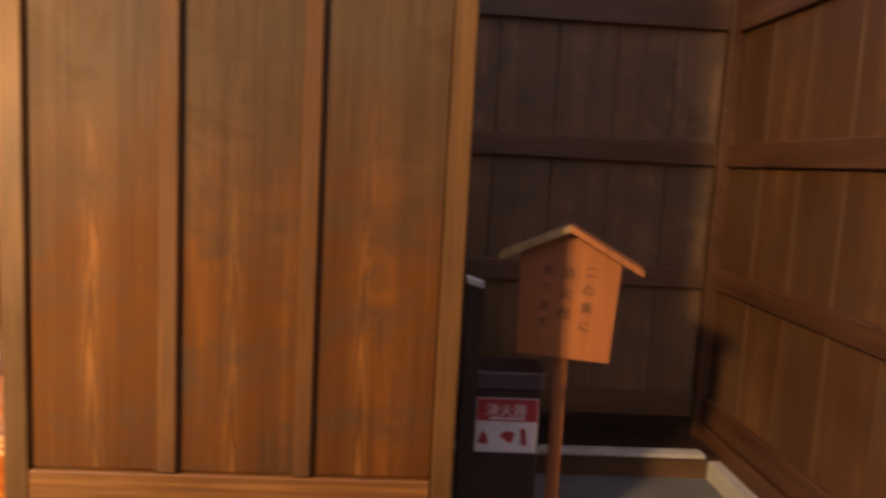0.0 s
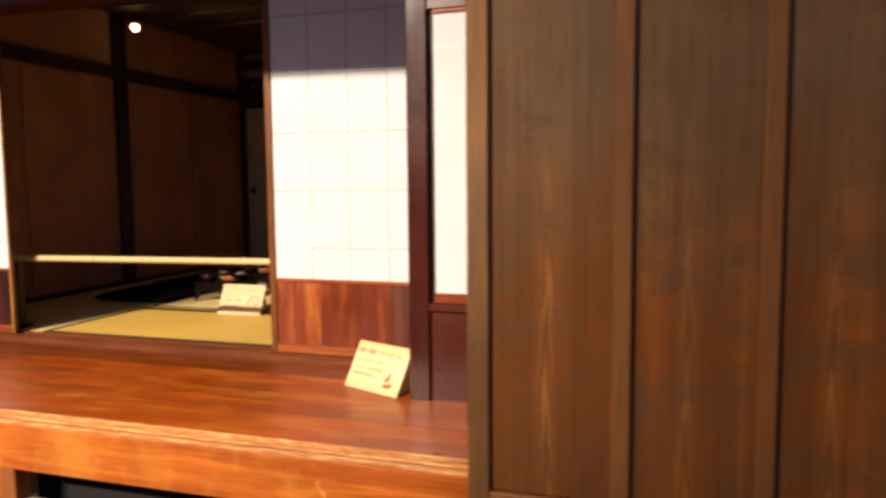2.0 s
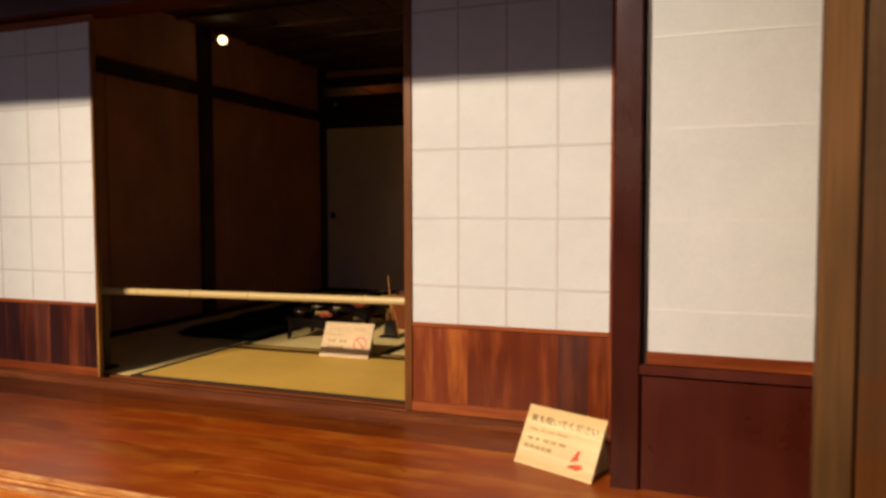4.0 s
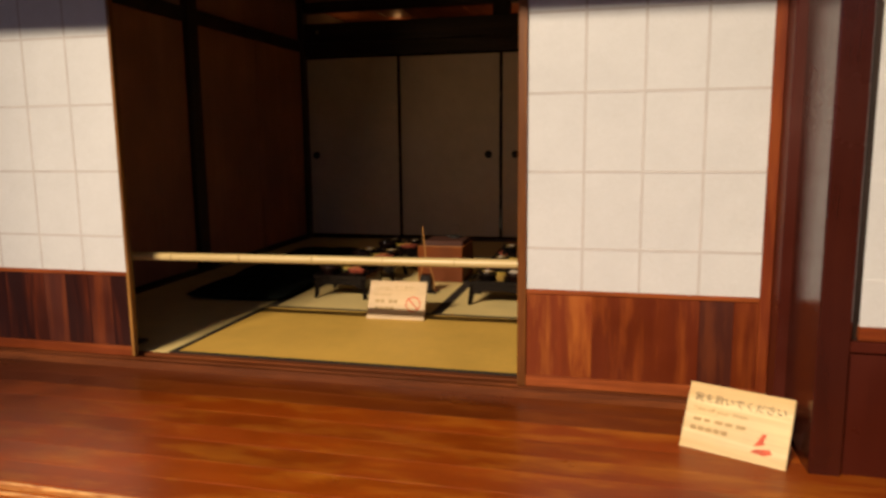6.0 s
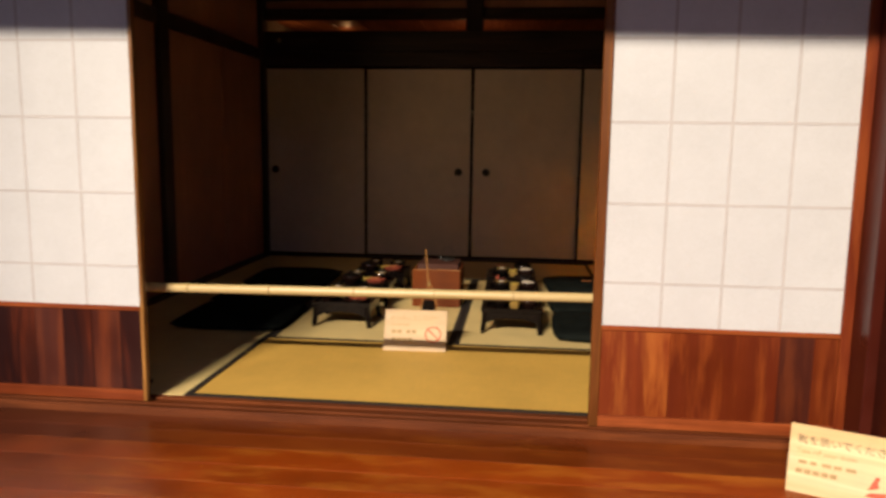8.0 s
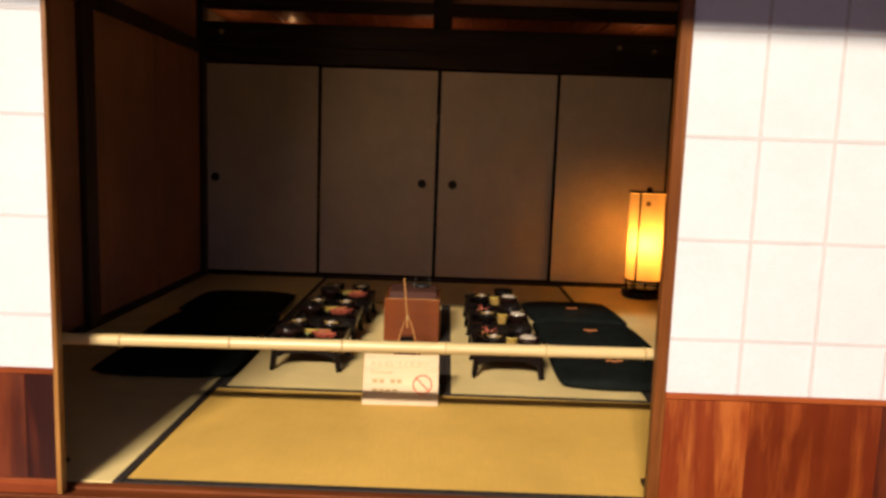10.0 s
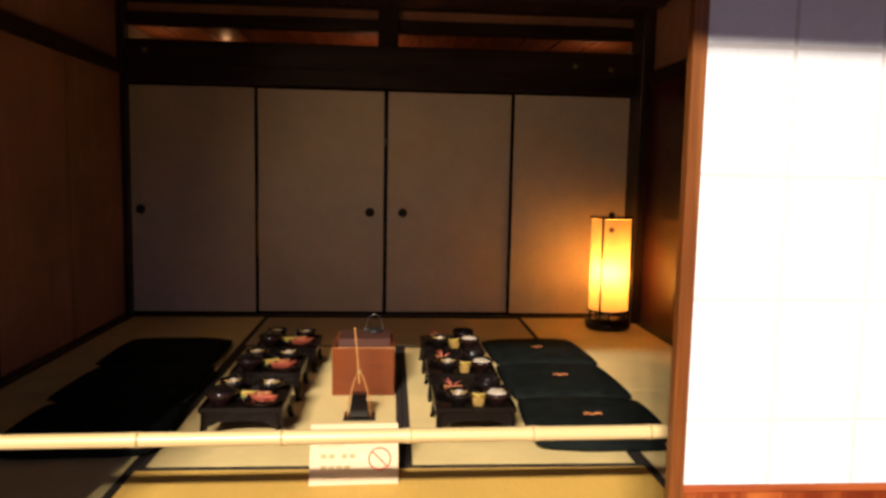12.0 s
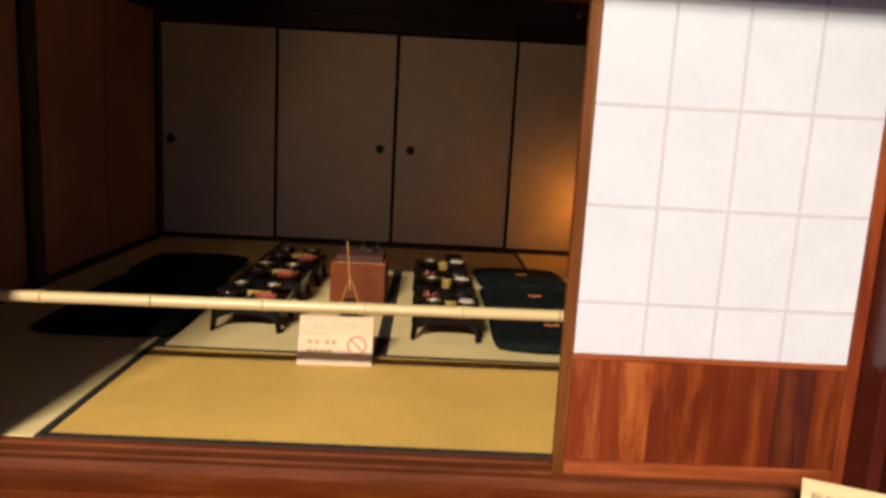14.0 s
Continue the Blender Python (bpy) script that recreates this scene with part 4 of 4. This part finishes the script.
def pickle_dish():
    t = thing("pickle_cup", "small square cup of yellow-green pickles", "cup", "pickle cups")
    bm = box(-0.026, 0.026, -0.026, 0.026, 0.0, 0.036, 0.005)
    for v in bm.verts:
        if v.co.z < 0.018:
            v.co.x *= 0.8
            v.co.y *= 0.8
    part("cup", bm, FOOD["ochre"], t, "ochre glazed cup")
    part("pickles", slices(4, 0.014, 0.030, 21, 50), FOOD["yellow"], t, "yellow pickles")
    part("leaf", mound(0.014, 0.014, 0.036, 22), FOOD["green"], t, "green leaf", True)
    return t


def simmered_dish():
    t = thing("simmered_dish", "dark dish with yellow and brown simmered vegetables", "dish", "simmered dishes")
    part("dish", lathe(DISH, 28), M_LACQUER, t, "", True)
    part("vegetables", slices(8, 0.036, 0.012, 31, 50, 0.025), FOOD["yellow"], t, "yellow vegetables")
    part("greens", mound(0.028, 0.018, 0.010, 33), FOOD["green"], t, "", True)
    return t


def prawn_dish():
    t = thing("prawn_dish", "dark dish with thin orange prawns standing up", "dish", "prawn dishes")
    part("dish", lathe([(r * 1.1, z) for r, z in DISH], 28), M_LACQUER, t, "", True)
    part("simmered_food", slices(6, 0.030, 0.012, 41, 30), FOOD["orange"], t, "orange simmered food")
    for a, c in ((2.6, 0.058), (2.1, 0.066), (0.6, 0.052)):
        bm = tube([(0.0, 0.0, 0.018), (0.02 * math.cos(a), 0.012 * math.sin(a), 0.045), (0.045 * math.cos(a), 0.02 * math.sin(a), c)], [0.0045, 0.0035, 0.0012], 8)
        part("prawn", bm, FOOD["pink"], t, "pink prawn", True)
    return t


TRAYS_LEFT = [(-1.27, 1.47), (-1.265, 2.0), (-1.24, 2.50)]
TRAYS_RIGHT = [(-0.30, 1.46), (-0.305, 1.98), (-0.315, 2.48)]
first = dining_tray(*TRAYS_LEFT[0])
for x, y in TRAYS_LEFT[1:] + TRAYS_RIGHT:
    copy_thing(first, pose(x, y, 0))
SETTINGS = {
    "left": ((lidded_bowl, -0.092, -0.075), (fish_dish, 0.080, -0.078), (mixed_bowl, -0.085, 0.085), (mixed_bowl, 0.085, 0.070), (simmered_dish, -0.004, -0.005)),
    "right": ((mixed_bowl, -0.070, -0.078), (rice_bowl, 0.095, -0.085), (prawn_dish, -0.080, 0.070), (open_bowl, 0.075, 0.065), (pickle_dish, 0.016, -0.100))}
made = {}
rng = random.Random(4)
for side, trays in (("left", TRAYS_LEFT), ("right", TRAYS_RIGHT)):
    for tx, ty in trays:
        for build, dx, dy in SETTINGS[side]:
            z = 0.1352
            turn = rng.uniform(-25, 25)
            m = pose(tx + dx + rng.uniform(-0.005, 0.005), ty + dy + rng.uniform(-0.005, 0.005), z, 0, 0, turn)
            if build not in made:
                made[build] = build()
                made[build].matrix_basis = m
            else:
                copy_thing(made[build], m)


# ---------------------------------------------------------------- cushions
def cushion(x, y, seed, w=0.60, d=0.62, turn=0.0, tuft=True):
    t = thing("floor_cushion", "dark green floor cushion with orange tuft" if tuft else "plain black floor cushion with no tuft", "cushion", "cushions by the trays", place=(x, y, 0), turn=turn)
    rng = random.Random(seed)
    n = 18
    bm = bmesh.new()
    def height(u, v):
        e = max(0.0, (1 - abs(u) ** 3.2) * (1 - abs(v) ** 3.2)) ** 0.5
        dip = 0.012 * math.exp(-(u * u + v * v) / 0.04)
        return 0.038 * e - dip + 0.004 * noise.noise(Vector((u * 2, v * 2, seed)))
    grids = []
    for s in (1, -1):
        rows = []
        for i in range(n + 1):
            row = []
            for j in range(n + 1):
                u, v = 2 * i / n - 1, 2 * j / n - 1
                pinch = 1 - 0.035 * (1 - max(abs(u), abs(v))) - 0.06 * (abs(u) * abs(v)) ** 3
                edge = max(abs(u), abs(v)) > 0.999
                z = 0.030 + (height(u, v) if s > 0 else -min(0.030, height(u, v) + 0.006)) * (0 if edge else 1)
                row.append(bm.verts.new((u * w / 2 * pinch, v * d / 2 * pinch, max(0.0, z))))
            rows.append(row)
        for i in range(n):
            for j in range(n):
                f = (rows[i][j], rows[i + 1][j], rows[i + 1][j + 1], rows[i][j + 1])
                bm.faces.new(f if s > 0 else f[::-1])
        grids.append(rows)
    bmesh.ops.remove_doubles(bm, verts=bm.verts, dist=0.0005)
    part("cover", bm, M_FABRIC, t, "", True)
    if tuft:
        way = rng.uniform(-0.8, 0.8)
        bm = bmesh.new()
        for k in range(7):
            a = way + rng.uniform(-0.22, 0.22) + (math.pi if k % 2 else 0)
            r = rng.uniform(0.022, 0.044)
            tube([(0, 0, 0.060), (r * 0.5 * math.cos(a), r * 0.5 * math.sin(a), 0.068), (r * math.cos(a), r * math.sin(a), 0.066)], 0.004, 5, bm)
        part("tuft", bm, M_TUFT, t, "orange thread tuft")
    return t


for k, y in enumerate((1.45, 2.08, 2.70)):
    cushion(0.24, y, 10 + k, w=0.62, d=0.64, turn=(-2, 1, 3)[k])
for k, y in enumerate((1.42, 2.06, 2.70)):
    cushion(-1.90 - 0.04 * k, y, 20 + k, w=0.66, d=0.64, turn=(2, -1, 1)[k], tuft=False)


# ---------------------------------------------------------------- chest, kettle, hand lamp
def chest():
    t = thing("brazier_chest", "red-brown wooden brazier chest between the trays", "chest", place=(-0.795, 2.11, 0))
    w, d, h = 0.155, 0.18, 0.24
    part("front", box(-w, w, -d, -d + 0.016, 0.0, h, 0.003), M_CHEST, t)
    # pale strip: worn rim with its edge highlight put into the colour
    part("worn_edge", box(-w, w, -d - 0.001, -d + 0.010, h + 0.0005, h + 0.004, 0.001), M_RIDGE, t, "pale worn front edge")
    part("back", box(-w, w, d - 0.016, d, 0.0, h, 0.003), M_CHEST, t)
    for a in (-1, 1):
        part("side", box(min(a * w, a * (w - 0.016)), max(a * w, a * (w - 0.016)), -d + 0.017, d - 0.017, 0.0, h, 0.003), M_CHEST, t)
    part("liner", box(-w + 0.018, w - 0.018, -d + 0.018, d - 0.018, 0.02, h - 0.03, 0), M_IRON, t, "dark ash-filled liner")
    part("inner_rim", box(-w + 0.02, w - 0.02, -d + 0.10, d - 0.02, h - 0.03, h + 0.026, 0.004), M_CHEST_TOP, t, "red-brown inner box, darkened for shade")
    return t


chest()
k = thing("iron_kettle", "small black iron kettle with thin bright handle, on the chest", "kettle", place=(-0.748, 2.20, 0.2662))
part("body", lathe([(0.0, 0.0), (0.040, 0.0), (0.046, 0.006), (0.044, 0.012), (0.034, 0.018), (0.024, 0.019), (0.006, 0.021), (0.006, 0.025), (0.0, 0.026)], 20), M_IRON, k, "", True)
part("handle", tube([(0.045 * math.cos(math.pi * u / 12), 0, 0.010 + 0.085 * math.sin(math.pi * u / 12)) for u in range(13)], 0.0020, 6), M_STEEL, k, "thin arched handle")
part("spout", tube([(-0.04, 0, 0.008), (-0.054, 0, 0.014), (-0.060, 0, 0.018)], [0.009, 0.006, 0.005], 8), M_IRON, k)

h = thing("hand_lamp", "small black hand lamp with tall bamboo handle", "lamp", place=(-0.80, 1.60, 0))
part("base", box(-0.07, 0.07, -0.05, 0.05, 0.0, 0.012, 0.003), M_LACQUER, h)
bm = box(-0.045, 0.045, -0.035, 0.035, 0.012, 0.115, 0.004)
for v in bm.verts:
    if v.co.z > 0.06:
        v.co.x *= 0.72
        v.co.y *= 0.8
part("box", bm, M_LACQUER, h)
for a in (-1, 1):
    part("handle_strip", tube([(a * 0.052, 0, 0.012), (a * 0.045, 0, 0.09), (a * 0.02, 0, 0.18), (a * 0.004, 0, 0.215)], 0.0033, 6), M_CANE, h, "bent bamboo strip")
part("handle_rod", tube([(0.0, 0.0, 0.16), (-0.006, 0, 0.25), (-0.022, 0, 0.42)], [0.005, 0.005, 0.0035], 8), M_CANE, h, "straight bamboo rod")
part("binding", tube([(0.0, 0.0, 0.205), (-0.002, 0, 0.222)], 0.009, 8), M_BAMBOO_NODE, h)


# ---------------------------------------------------------------- paper floor lantern
def floor_lantern():
    t = thing("floor_lantern", "glowing paper floor lantern on a round black base", "lantern", place=(0.95, 3.57, 0))
    part("base", lathe([(0.0, 0.0), (0.155, 0.0), (0.165, 0.012), (0.165, 0.05), (0.150, 0.065), (0.0, 0.065)], 32), M_LACQUER, t, "round black base", True)
    part("lower_ring", lathe([(0.138, 0.128), (0.150, 0.128), (0.150, 0.145), (0.138, 0.145), (0.138, 0.128)], 32), M_LACQUER, t)
    part("inner_plate", lathe([(0.0, 0.134), (0.1385, 0.134), (0.1385, 0.138), (0.0, 0.138)], 32), M_LACQUER, t)
    part("paper", lathe([(0.143, 0.14), (0.143, 0.48), (0.143, 0.815)], 32), M_LANTERN, t, "lit cream paper", True)
    part("top_ring", lathe([(0.0, 0.82), (0.158, 0.82), (0.158, 0.835), (0.0, 0.84)], 32), M_LACQUER, t)
    part("knob", lathe([(0.02, 0.838), (0.026, 0.85), (0.012, 0.862), (0.0, 0.863)], 12), M_LACQUER, t, "", True)
    for k in range(3):
        a = math.radians(-130 + 120 * k)
        x, y = 0.149 * math.cos(a), 0.149 * math.sin(a)
        part("post", tube([(x, y, 0.06), (x, y, 0.82)], 0.0075, 8), M_LACQUER, t)
    for k in range(3):
        a = math.radians(-52 + 120 * k)
        part("foot_post", tube([(0.14 * math.cos(a), 0.14 * math.sin(a), 0.06), (0.144 * math.cos(a), 0.144 * math.sin(a), 0.13)], 0.008, 8), M_LACQUER, t)
    a = math.radians(-106)
    bm = lathe([(0.0, 0.003), (0.020, 0.002), (0.021, 0.0)], 5)
    bmesh.ops.transform(bm, matrix=pose(0.1435 * math.cos(a), 0.1435 * math.sin(a), 0.74, 90, 0, math.degrees(a) + 90), verts=bm.verts)
    part("crest", bm, M_INK_MID, t, "small brown crest")
    return t


floor_lantern()


# ---------------------------------------------------------------- leaning notices
def notice(name, place, turn, lean, label, texts, bars, board=M_SIGN):
    t = thing(name, label, "notice", "leaning wooden notices", place=place, turn=turn)
    w, h, th = 0.32, 0.216, 0.012
    tilt = pose(0, 0, 0, -lean)
    bm = box(0, w, 0, th, 0, h, 0.0015)
    bmesh.ops.transform(bm, matrix=tilt, verts=bm.verts)
    part("board", bm, board, t)
    foot = h * math.cos(radians(lean)) * 0.9
    top = h * 0.9 * math.sin(radians(lean))
    for x in (0.03, w - 0.04):
        bm = bmesh.new()
        a = [(0.012, 0.0), (0.012 + top, foot), (top + 0.075, 0.0)]
        p = [bm.verts.new((x, y + 0.004, z)) for y, z in a] + [bm.verts.new((x + 0.01, y + 0.004, z)) for y, z in a]
        bm.faces.new(p[:3])
        bm.faces.new(p[3:][::-1])
        for i in range(3):
            j = (i + 1) % 3
            bm.faces.new((p[i], p[i + 3], p[j + 3], p[j]))
        part("support", bm, board, t)
    face = tilt @ pose(0, -0.0006, 0, 90)
    for text, x, z, size, mat in texts:
        lettering("lettering", text, size, mat, t, face @ pose(x, z, 0))
    for x0, x1, z0, z1 in bars:
        bm = box(x0, x1, -0.0012, -0.0002, z0, z1, 0)
        bmesh.ops.transform(bm, matrix=tilt, verts=bm.verts)
        part("text_bar", bm, M_INK_SOFT, t)
    return t, tilt


def flat_shape(name, points, tilt, mat, parent):
    bm = outline(points, 0.001)
    bmesh.ops.transform(bm, matrix=tilt @ Matrix.Translation((0, -0.0014, 0)), verts=bm.verts)
    return part(name, bm, mat, parent)


sign, tilt = notice("shoe_notice", (0.58, -0.374, DECK), -23.0, 29.0, "pale wooden notice leaning on the veranda, asking to take off shoes",
                    [("靴を脱いでください", 0.022, 0.158, 0.031, M_INK_MID), ("Take off your shoes", 0.022, 0.125, 0.021, M_INK_SOFT)],
                    [(0.03 + 0.033 * k, 0.03 + 0.033 * k + w, 0.092, 0.103) for k, w in enumerate((0.024, 0.018, 0.026, 0.022, 0.028))]
                    + [(0.024 + 0.024 * k, 0.024 + 0.024 * k + 0.019, 0.062, 0.076) for k in range(5)])
flat_shape("icon_heel", [(0.222, 0.050), (0.243, 0.094), (0.255, 0.092), (0.248, 0.076), (0.252, 0.062), (0.238, 0.056)], tilt, M_RED, sign)
flat_shape("icon_sole", [(0.214, 0.032), (0.230, 0.044), (0.270, 0.050), (0.276, 0.038), (0.255, 0.028)], tilt, M_RED, sign)
sign, tilt = notice("no_entry_notice", (-0.945, 0.877, 0.0), 2.0, 28.0, "pale wooden no-entry notice on the mat behind the pole",
                    [("入らないでください", 0.026, 0.165, 0.028, M_INK_SOFT), ("Do not enter", 0.03, 0.132, 0.018, M_INK_SOFT)],
                    [(0.04 + 0.028 * k, 0.04 + 0.028 * k + 0.021, 0.092, 0.108) for k in range(2)] + [(0.115 + 0.028 * k, 0.115 + 0.028 * k + 0.02, 0.092, 0.108) for k in range(2)]
                    + [(0.04 + 0.028 * k, 0.04 + 0.028 * k + 0.022, 0.052, 0.068) for k in range(4)], M_SIGN_PALE)
bm = bmesh.new()
n = 28
ring = [[bm.verts.new((0.252 + r * math.cos(2 * math.pi * k / n), 0, 0.088 + r * math.sin(2 * math.pi * k / n))) for k in range(n)] for r in (0.042, 0.036)]
for k in range(n):
    bm.faces.new((ring[0][k], ring[0][(k + 1) % n], ring[1][(k + 1) % n], ring[1][k]))
bmesh.ops.transform(bm, matrix=tilt @ Matrix.Translation((0, -0.0012, 0)), verts=bm.verts)
part("prohibition_ring", bm, M_RED, sign, "red ring")
flat_shape("prohibition_bar", [(0.224, 0.112), (0.228, 0.116), (0.280, 0.064), (0.276, 0.060)], tilt, M_RED, sign)


# ---------------------------------------------------------------- alley things
def hydrant_notice():
    t = thing("hydrant_notice", "orange wooden notice board with a small gabled roof on a post", "notice board", place=(2.975, -0.89, GROUND + 0.012), turn=-15.0)
    z = -GROUND - 0.012
    part("post", box(-0.024, 0.020, 0.005, 0.035, 0.0, 0.30 + z, 0.003), M_HYDRANT, t, "brown wooden post")
    bm = outline([(-0.152, 0.232 + z), (0.150, 0.228 + z), (0.168, 0.555 + z), (0.0, 0.655 + z), (-0.158, 0.568 + z)], 0.022)
    bmesh.ops.transform(bm, matrix=Matrix.Translation((0, -0.018, 0)), verts=bm.verts)
    part("board", bm, M_HYDRANT, t)
    for a, (ex, ez) in ((-1, (-0.222, 0.545)), (1, (0.235, 0.525))):
        bm = outline([(0, 0.652 + z), (0, 0.674 + z), (ex, ez + 0.022 + z), (ex, ez + z)], 0.13)
        bmesh.ops.transform(bm, matrix=Matrix.Translation((0, -0.065, 0)), verts=bm.verts)
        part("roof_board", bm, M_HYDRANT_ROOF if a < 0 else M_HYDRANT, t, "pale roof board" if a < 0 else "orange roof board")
    face = pose(0, -0.0186, 0, 90)
    for column, x, top, size, step in (("この奥に", 0.052, 0.508, 0.041, 0.060), ("消火栓", -0.020, 0.498, 0.044, 0.067), ("あります", -0.084, 0.504, 0.040, 0.058)):
        for i, ch in enumerate(column):
            lettering("character", ch, size, M_INK, t, face @ pose(x - 0.003 * i, top + z - i * step, 0))
    return t


hydrant_notice()


def extinguisher_box():
    t = thing("extinguisher_box", "dark maroon fire extinguisher box with red and white sign", "extinguisher box", place=(2.785, -1.0, GROUND + 0.012))
    z = -GROUND - 0.012
    part("body", box(-0.108, 0.108, 0.0, 0.20, 0.0, 0.145 + z, 0.004), M_MAROON, t)
    bm = box(-0.118, 0.118, -0.008, 0.208, 0.146 + z, 0.20 + z, 0.004)
    for v in bm.verts:
        if v.co.z > 0.17 + z:
            v.co.y = 0.05 + (v.co.y - 0.05) * 0.8
    part("lid", bm, M_MAROON, t, "sloping maroon lid")
    s = part("sign_plate", box(-0.098, 0.100, -0.004, -0.0005, -0.06 + z, 0.118 + z, 0), M_WHITE_SIGN, t, "white and red sign")
    part("red_band", box(-0.096, 0.098, -0.0052, -0.0042, 0.043 + z, 0.116 + z, 0), M_RED_SIGN, s)
    lettering("lettering", "消火器", 0.044, M_WHITE_SIGN, s, pose(-0.068, -0.0056, 0.064 + z, 90))
    part("text_bar", box(-0.055, 0.06, -0.0060, -0.0053, 0.050 + z, 0.056 + z, 0), M_WHITE_SIGN, s)
    for pts in ([(-0.09, -0.030), (-0.075, 0.012), (-0.06, -0.005), (-0.055, -0.035)], [(-0.02, -0.005), (0.0, 0.012), (0.03, 0.006), (0.02, -0.03), (0.0, -0.02)], [(0.045, 0.02), (0.062, 0.02), (0.07, -0.035), (0.05, -0.035)]):
        bm = outline([(x, zz + z) for x, zz in pts], 0.0008)
        bmesh.ops.transform(bm, matrix=Matrix.Translation((0, -0.0052, 0)), verts=bm.verts)
        part("pictogram", bm, M_RED_SIGN, s)
    return t


extinguisher_box()

t = thing("fence_post", "low dark timber post with a pale sloping cap", "post", place=(2.650, -1.12, GROUND + 0.012))
z = -GROUND - 0.012
part("shaft", box(-0.028, 0.022, 0.0, 0.05, 0.0, 0.50 + z, 0.003), M_DARK, t)
bm = box(-0.030, 0.024, -0.004, 0.054, 0.501 + z, 0.520 + z, 0.003)
for v in bm.verts:
    if v.co.x > 0:
        v.co.z -= 0.014
part("cap", bm, M_GUTTER, t, "pale grey cap")
t = thing("conduit", "thin brown cable running down the alley corner", "cable", place=(AX - 0.07, AY - 0.068, 0.0))
part("cable", tube([(-0.004, 0, 0.95), (-0.012, 0, 0.75), (-0.020, 0, 0.62), (-0.024, 0, 0.46), (-0.022, 0, 0.36)], 0.0022, 6), M_ALLEY_W, t, "", True)

# ---------------------------------------------------------------- lamp on the wall post
t = thing("spotlight", "small lit black spotlight on the wall post", "spotlight", place=(ROOM_L + 0.03, 2.06, 2.252))
part("arm", tube([(0.0, 0, 0), (0.09, 0, 0.0), (0.13, -0.01, -0.005)], 0.007, 8), M_IRON, t)
head = look((0.145, -0.02, -0.005), (1.2, -1.6, -1.2))
bm = lathe([(0.0, 0.05), (0.026, 0.05), (0.034, 0.03), (0.039, -0.028), (0.036, -0.028), (0.030, -0.01), (0.0, -0.008)], 18)
bmesh.ops.transform(bm, matrix=head, verts=bm.verts)
part("head", bm, M_IRON, t, "", True)
bm = lathe([(0.036, -0.022), (0.033, -0.038), (0.020, -0.050), (0.0, -0.055)], 18)
bmesh.ops.transform(bm, matrix=head, verts=bm.verts)
part("lens", bm, M_BULB, t, "bright warm lamp glass", True)

# ---------------------------------------------------------------- veranda boards
deck = bpy.data.objects["veranda"]
rng = random.Random(8)
y = EDGE + 0.117
k = 0
while y < -0.06:
    wide = min(0.118 + 0.01 * (k % 3), -0.048 - y)
    cut = rng.uniform(-3.4, -2.5)
    for a, b in ((-5.0, cut), (cut, 1.488)):
        if y > -0.50 and b > 1:
            b = 0.935
        if y + wide > -0.126 and b > 0.9:
            b = 0.904
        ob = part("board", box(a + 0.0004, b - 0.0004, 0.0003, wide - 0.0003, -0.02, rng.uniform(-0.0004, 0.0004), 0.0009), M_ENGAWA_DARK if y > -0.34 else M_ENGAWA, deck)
        ob.location = (0, y, DECK)
    y += wide
    k += 1
